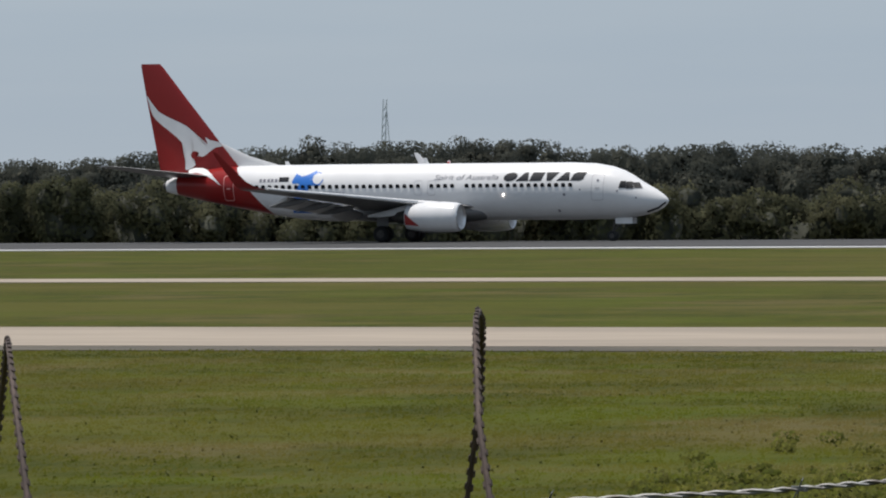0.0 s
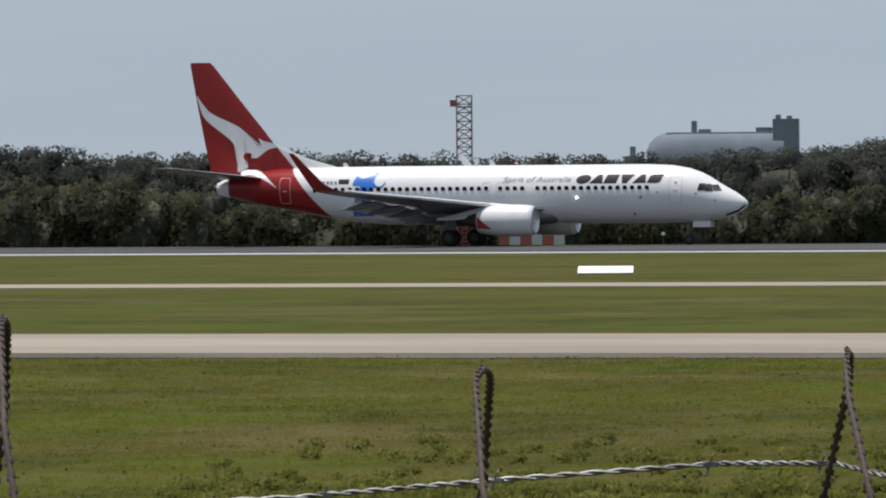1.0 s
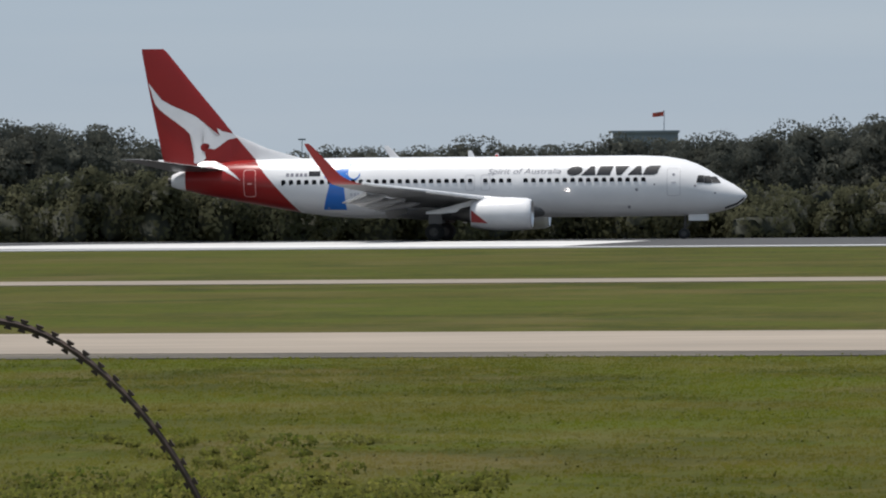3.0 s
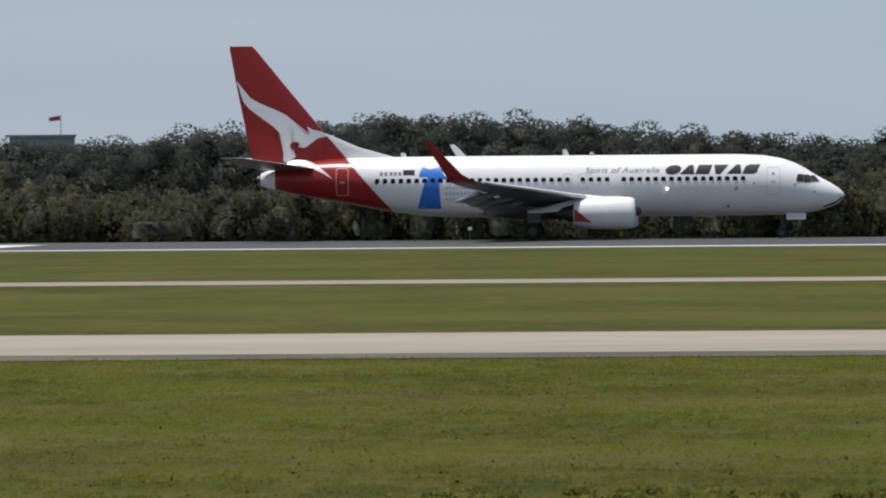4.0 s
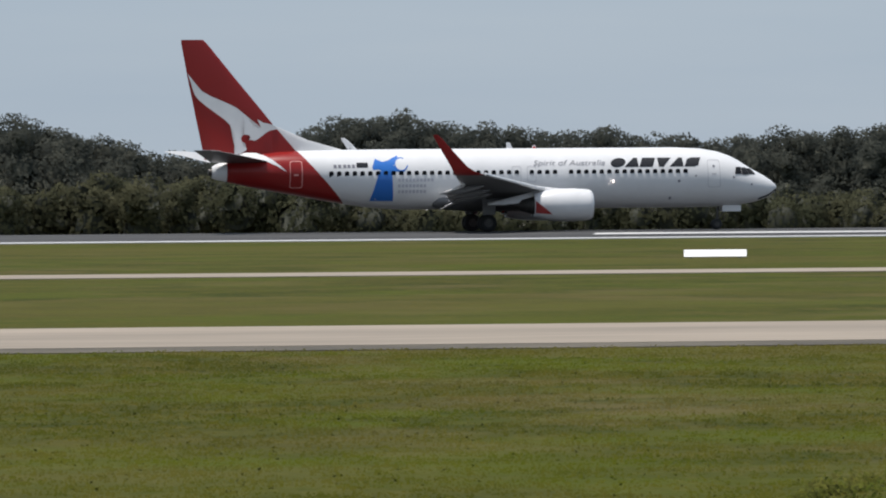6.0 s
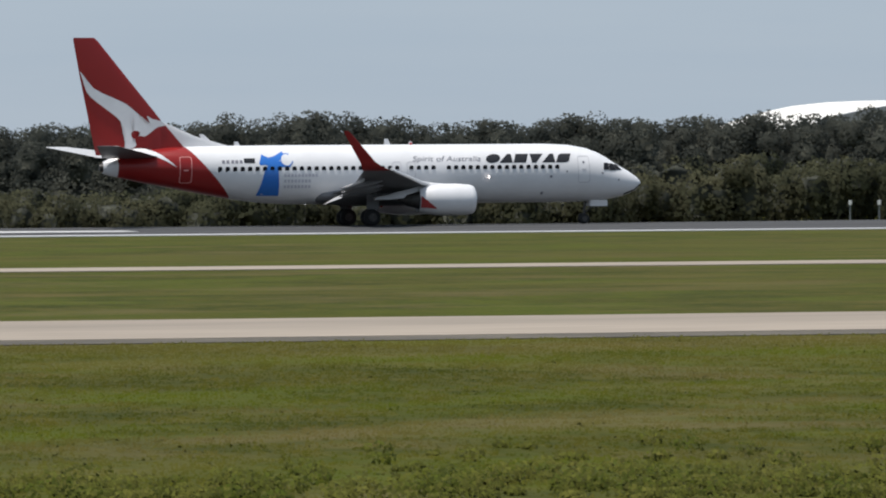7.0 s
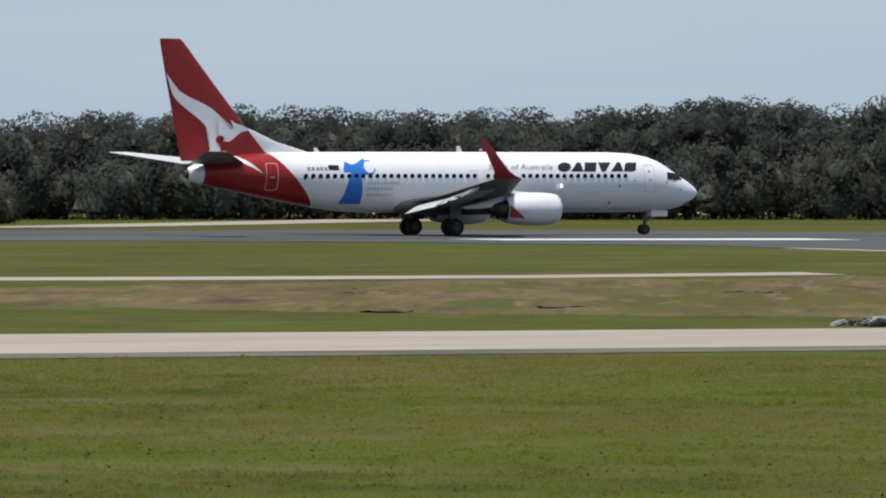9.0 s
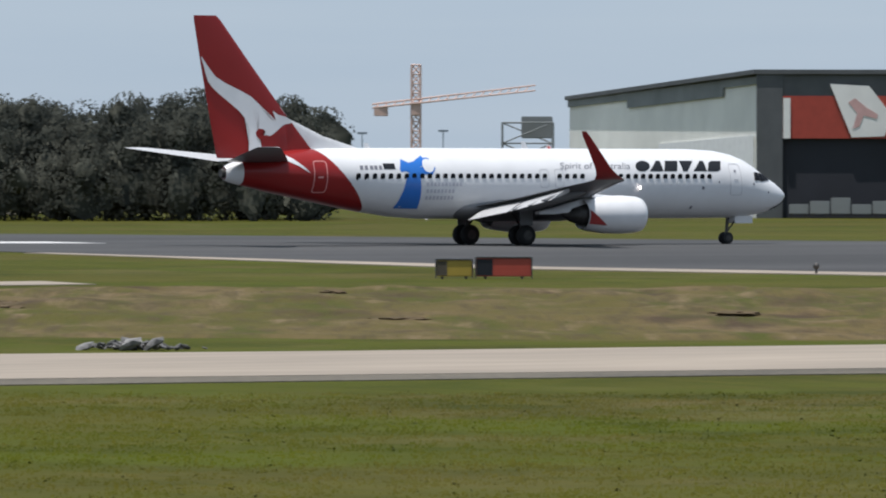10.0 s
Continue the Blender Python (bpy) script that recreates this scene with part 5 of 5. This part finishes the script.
        ob.matrix_world = pose(c.x, c.y, 0.03 + s * 0.35 + 0.14 * max(0, 1 - abs(u)) * rng.random(), *rng.uniform(-30, 30, 3))
        tagged(ob, "broken grey concrete lump in a rubble heap", "rubble", "rubble heap")


def build_stones():
    rng = np.random.default_rng(8)
    for x, y, w in ((37.0, 80.4, 0.2), (37.5, 80.2, 0.24), (38.0, 80.0, 0.12)):
        bm = bmesh.new()
        bmesh.ops.create_icosphere(bm, subdivisions=2, radius=1.0)
        for v in bm.verts:
            v.co *= 0.8 + 0.4 * noise.noise(v.co * 1.7 + Vector((x, y, 0)))
            v.co = Vector((v.co.x * w, v.co.y * w * 0.8, v.co.z * (0.05 + 0.22 * w)))
        ob = part("pale_stone", bm, M_CONCRETE)
        ob.matrix_world = pose(x, y, 0.03 + 0.1 * w, 0, 0, rng.uniform(-60, 10))
        tagged(ob, "pale grey stone lying among leafy weeds", "stone", "pale stones in the weeds")


def build_distance():
    # far silo works, distance haze painted into the colours
    silo = thing("silo_works", facing(-679, 2406, 0), "industrial works with long barrel roof and tower, haze painted in blue-grey", "factory")
    bm = bmesh.new()
    loft(bm, [[(x, 7 * math.cos(g), 12 + q * math.sin(g)) for g in [math.pi * k / 12 for k in range(13)]] + [(x, -7, 0), (x, 7, 0)] for x, q in ((-25, 4), (-24, 7), (-22, 9.3), (-19, 10.6), (-15, 11), (23, 11), (24, 10.5))])
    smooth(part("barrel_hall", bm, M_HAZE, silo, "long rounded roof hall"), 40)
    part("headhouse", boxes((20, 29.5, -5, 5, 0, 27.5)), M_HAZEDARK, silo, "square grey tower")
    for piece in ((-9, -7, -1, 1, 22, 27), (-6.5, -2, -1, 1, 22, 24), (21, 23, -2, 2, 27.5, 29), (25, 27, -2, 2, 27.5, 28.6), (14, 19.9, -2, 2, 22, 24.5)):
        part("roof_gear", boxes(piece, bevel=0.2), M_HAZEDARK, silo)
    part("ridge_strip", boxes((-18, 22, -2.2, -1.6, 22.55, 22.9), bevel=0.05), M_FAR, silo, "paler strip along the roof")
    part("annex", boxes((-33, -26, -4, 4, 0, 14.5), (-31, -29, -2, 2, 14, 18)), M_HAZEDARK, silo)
    crane = thing("harbour_crane", facing(-951.8, 2311.7, 0), "faint far harbour crane, haze painted into its colour", "crane")
    bm = bmesh.new()
    for d in (-0.6, 0.6):
        rod(bm, (-0.8 + d, 0, 0), (0.6 + d, 0, 34.5), 0.22, 0.15, 6)
    for k in range(11):
        rod(bm, (-1.2 + 0.1 * k, 0, 3 * k), (0.4 + 0.1 * k, 0, 3 * k + 3), 0.14, None, 5)
    rod(bm, (2.5, 0, 14), (1.2, 0, 30), 0.15, 0.15, 6)
    rod(bm, (-2, 0, 17), (3, 0, 18), 0.5, 0.5, 6)
    part("boom", bm, M_FAR, crane, "lattice boom painted haze-pale")
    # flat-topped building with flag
    hall = thing("terminal_block", facing(-151.5, 1492, 0), "flat-roofed block painted haze grey, with flagpole above the trees", "building")
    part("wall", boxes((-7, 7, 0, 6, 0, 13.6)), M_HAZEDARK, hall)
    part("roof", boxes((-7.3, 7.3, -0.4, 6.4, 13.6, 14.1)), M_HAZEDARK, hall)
    part("flagpole", rod(bmesh.new(), (4, 2, 13.5), (4, 2, 18.5), 0.1, 0.08, 6), M_HAZE, hall)
    bm = bmesh.new()
    loft(bm, [[(3.9 - x, 2 + 0.15 * math.sin(3 * x), 18.2 - 0.15 * x), (3.9 - x, 2.04 + 0.15 * math.sin(3 * x), 18.2 - 0.15 * x), (3.9 - x, 2.04 + 0.15 * math.sin(3 * x), 17.2 - 0.1 * x), (3.9 - x, 2 + 0.15 * math.sin(3 * x), 17.2 - 0.1 * x)] for x in (0, 0.6, 1.2, 1.8, 2.4)])
    part("flag", bm, M_SIGNRED, hall, "red flag")
    for x, y, h in ((-194.7, 1285, 11.6), (-209.3, 1283, 10.9), (582, 865.8, 9.8), (591.6, 859.3, 10.15)):
        mast = thing("light_mast", facing(x, y, 0), "thin far lighting mast", "mast", "far lighting masts")
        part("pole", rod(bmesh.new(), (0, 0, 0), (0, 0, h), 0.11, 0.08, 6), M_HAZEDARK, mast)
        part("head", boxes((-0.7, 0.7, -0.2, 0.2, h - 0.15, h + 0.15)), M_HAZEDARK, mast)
    # broad curved roof over the trees
    dome = thing("curved_roof_hall", facing(523, 1406, 0), "large hall with a broad curved white roof", "hall")
    xs = [-50 + 2.5 * k for k in range(42)]
    crest = [float(np.interp(x, (-50, -44, -36, -29, -22, -16, -8, 0, 13, 24, 34, 44, 54), (7.0, 8.3, 10.8, 13.0, 15.0, 16.3, 17.1, 17.35, 17.5, 16.9, 15.5, 13.2, 10.5))) for x in xs]
    bm = bmesh.new()
    loft(bm, [[(x, -22, 1.0 + 0.5 * z), (x, -12, 2.0 + 0.72 * z), (x, -4, 0.6 + 0.93 * z), (x, 3, z), (x, 12, z - 1), (x, 12, 0)] for x, z in zip(xs, crest)])
    smooth(part("roof_shell", bm, M_DOME, dome, "white curved roof shell"), 60)
    # front shell in grey paints the shading of the roof's flank
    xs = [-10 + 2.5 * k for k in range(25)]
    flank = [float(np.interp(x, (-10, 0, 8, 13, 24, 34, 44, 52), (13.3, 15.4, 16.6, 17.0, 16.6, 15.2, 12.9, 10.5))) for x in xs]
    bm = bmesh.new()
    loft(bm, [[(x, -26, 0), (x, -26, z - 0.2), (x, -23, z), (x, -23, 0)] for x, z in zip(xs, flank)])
    smooth(part("roof_front", bm, M_DOMESHADE, dome, "roof flank with its shade painted grey"), 60)
    part("wall", boxes((-44, 44, 3.2, 12, 0, 5)), M_HAZEDARK, dome)
    # tower crane
    crane = thing("tower_crane", pose(701.5, 1026.4, 0, 0, 0, -35), "orange tower crane with long jib", "crane")
    part("mast", lattice(bmesh.new(), 1.5, 1.5, 0, 22.7, 14, 0.22), M_CRANE, crane, "lattice mast")
    bm = bmesh.new()
    for dy, dz in ((-0.5, 0), (0.5, 0), (0, 0.9)):
        rod(bm, (-7.5, dy, 15.3 + dz * 0.7), (20.5, dy - 3, 18.3 + dz), 0.16, 0.12, 6)
    for k in range(18):
        x = -7 + 1.5 * k
        z = 15.3 + (x + 7.5) / 28 * 3
        rod(bm, (x, -0.5 - 3 * (x + 7.5) / 28, z), (x + 0.8, -3 * (x + 7.5) / 28, z + 0.8), 0.1, None, 5)
        rod(bm, (x, 0.5 - 3 * (x + 7.5) / 28, z), (x + 0.8, -3 * (x + 7.5) / 28, z + 0.8), 0.1, None, 5)
    part("jib", bm, M_CRANE, crane, "long lattice jib")
    part("counterweight", boxes((-7.2, -4.8, -0.7, 0.7, 13.9, 15.6), bevel=0.1), M_CRANE, crane)
    part("cab", boxes((-0.9, 0.9, -1.2, 0.9, 14.0, 16.2), bevel=0.15), M_CRANE, crane)
    # hangar
    hangar = thing("hangar", pose(410.4, 546.1, 0, 0, 0, -37.5), "large pale aircraft hangar with dark door and red panel", "hangar")
    bm = bmesh.new()
    loft(bm, [[(-0.3, 1.0, 0), (-0.3, 1.0, 13.0), (-0.3, 1.3, 13.0), (-0.3, 1.3, 0)], [(-19.5, 61, 0), (-19.5, 61, 11.4), (-19.5, 61.3, 11.4), (-19.5, 61.3, 0)]])
    part("side_wall", bm, M_HANGAR, hangar, "pale clad side wall")
    bm = bmesh.new()
    loft(bm, [[(-0.42 - 19.2 * t, 0.95 + 60 * t, z) for z in (0, top)] + [(-0.34 - 19.2 * t, 0.97 + 60 * t, z) for z in (top, 0)] for t, top in ((0.02, 7.6), (0.5, 6.9))])
    part("lean_to_panel", bm, M_SIGNWHITE, hangar, "whiter lower cladding panel")
    part("corner_column", boxes((-0.5, 1.9, 0, 2, 0, 13.2)), M_HANGARDARK, hangar, "dark corner column")
    # solid sheet; the opening's inner shade is its near-black colour
    part("door_panel", boxes((1.9, 46, 0.6, 1.0, 0, 7.3)), M_NIGHT, hangar, "near-black sheet painted as the shaded door opening")
    part("fascia", boxes((1.9, 46, 0.1, 0.6, 7.3, 11.2)), M_SIGNRED, hangar, "red fascia panel")
    part("upper_wall", boxes((1.9, 46, 0.2, 0.7, 11.2, 13.2)), M_HANGARDARK, hangar, "dark upper band")
    part("fascia_edge", boxes((1.95, 2.6, -0.12, -0.02, 7.3, 11.0)), M_PALE, hangar, "white strip")
    bm = bmesh.new()
    bm.faces.new([bm.verts.new(p) for p in ((6.2, -0.05, 12.3), (9.8, -0.05, 12.1), (11.9, -0.05, 9.4), (11.2, -0.05, 7.5), (8.2, -0.05, 7.4))])
    r = bmesh.ops.extrude_face_region(bm, geom=bm.faces[:])
    for v in (q for q in r["geom"] if isinstance(q, bmesh.types.BMVert)):
        v.co.y += 0.14
    bmesh.ops.recalc_face_normals(bm, faces=bm.faces)
    board = part("emblem_board", bm, M_PALE, hangar, "white emblem board")
    bm = bmesh.new()
    loft(bm, [[(7.9, y, 10.6), (8.5, y, 11.0), (9.6, y, 10.1), (10.6, y, 9.5), (10.5, y, 9.1), (9.3, y, 9.4), (8.9, y, 8.4), (8.3, y, 8.2), (8.7, y, 9.6)] for y in (-0.06, -0.09)])
    part("emblem_shape", bm, M_PALERED, board, "faded red emblem shape")
    bm = bmesh.new()
    loft(bm, [[(-0.8, -0.2, 13.2), (-0.8, -0.2, 13.6), (46, -0.2, 13.6), (46, -0.2, 13.2)], [(-20, 61, 11.4), (-20, 61, 11.8), (46, 61, 13.4), (46, 61, 13.0)]])
    part("roof", bm, M_HANGARDARK, hangar, "dark roof edge")
    for k in range(6):
        t0, t1 = k / 6, (k + 1) / 6
        bm = bmesh.new()
        d = 1.5 if k in (1, 2, 3) else 0.7
        loft(bm, [[(-0.36 - 19.2 * t, 0.9 + 60 * t, z) for z in ((13.0 - 1.6 * t) - d, 13.0 - 1.6 * t)] + [(-0.5 - 19.2 * t, 0.85 + 60 * t, z) for z in (13.0 - 1.6 * t, (13.0 - 1.6 * t) - d)] for t in (t0, t1)])
        part("louvre_band", bm, M_CLAD, hangar, "grey band under the eaves")
    # scaffold tower, white hall and parked white aircraft body near the hangar
    scaf = thing("scaffold_frame", pose(543.6, 770.8, 0, 0, 0, -35), "grey steel frame structure with boxed top", "frame")
    part("frame", lattice(bmesh.new(), 6.5, 6.5, 0, 10.6, 4, 0.16), M_CLAD, scaf)
    part("box", boxes((-0.8, 3.2, -2, 2, 8.6, 11.4), bevel=0.1), M_CLAD, scaf, "grey box")
    hall = thing("white_hall", pose(476, 684, 0, 0, 0, -34), "low white hall with flat roof and dark openings", "hall")
    part("wall", boxes((-16, 40, 0, 14, 0, 5.2)), M_PALE, hall)
    part("roof", boxes((-17, 41, -0.6, 15, 5.2, 6.0)), M_SIGNWHITE, hall, "white roof edge")
    for a in (-12, -5, 2, 9):
        part("opening", boxes((a, a + 4.4, -0.08, -0.01, 0.3, 3.4)), M_CLAD, hall, "grey opening")
    shuttle = thing("parked_fuselage", pose(415, 603, 0, 0, 0, -34), "low white parked vehicle body beside the hangar", "vehicle")
    bm = bmesh.new()
    loft(bm, [[(x, 0.9 * r * math.cos(g), 0.75 + 0.6 * r * math.sin(g)) for g in [2 * math.pi * k / 16 for k in range(16)]] for x, r in ((-9, 0.3), (-8, 0.9), (-6, 1), (12, 1), (14, 0.4))])
    smooth(part("body", bm, M_SIGNWHITE, shuttle), 60)
    for x in (-5, 8):
        part("wheel", rod(bmesh.new(), (x, -0.7, 0.25), (x, 0.7, 0.25), 0.25, None, 14), M_TYRE, shuttle)
    for k in range(5):
        cart = thing("ground_cart", pose(410.4, 546.1, 0, 0, 0, -37.5) @ pose(3.4 + 1.9 * k, -2.2 - 0.3 * (k % 2), 0), "small grey ground equipment cart by the hangar door", "cart", "carts by the hangar")
        part("body", boxes((-0.9, 0.9, -0.5, 0.5, 0.4, 1.3 + 0.3 * (k % 3)), bevel=0.06), M_CLAD, cart)
        for x in (-0.6, 0.6):
            part("wheel", rod(bmesh.new(), (x, -0.5, 0.22), (x, 0.5, 0.22), 0.22, None, 10), M_TYRE, cart)


build_ground()
build_pavements()
airliner = build_aircraft()
build_fence()
build_airfield()
build_stones()
build_distance()
build_woods()
build_grass()


# ---- movement
def motions():
    rows = []
    t = 0.0
    while t < 7.8:
        late = {0.0: -0.7, 1.0: -0.9, 2.0: -0.6, 2.5: 0.4, 5.0: -0.5, 7.0: -1.9}.get(t, 0.0)
        rows.append((t, pose(-181.92 + late + 38.482 * t + 0.93994 * t * t, 448.46, 0.03)))
        t += 0.5
    for t, x, y, turn in ((8.0, 186.09, 448.46, 0.0), (8.5, 210.59, 441.30, -0.06), (9.0, 225.31, 413.08, -0.30), (9.5, 237.19, 383.67, -0.82), (10.0, 248.18, 356.53, -1.93)):
        rows.append((t, pose(x, y, 0.03, 0, 0, turn)))
    walk(airliner, rows)
    # the beacons' lit lenses sweep past once
    for lens, x, z in BEACONS:
        walk(lens, [(t, pose(x, 0, z, 0, 0, turn)) for t, turn in ((0.0, 180), (4.85, 180), (4.9, 120), (4.95, 60), (5.0, 0), (5.05, -60), (5.1, -120), (5.15, -180), (10.0, -180))])


motions()
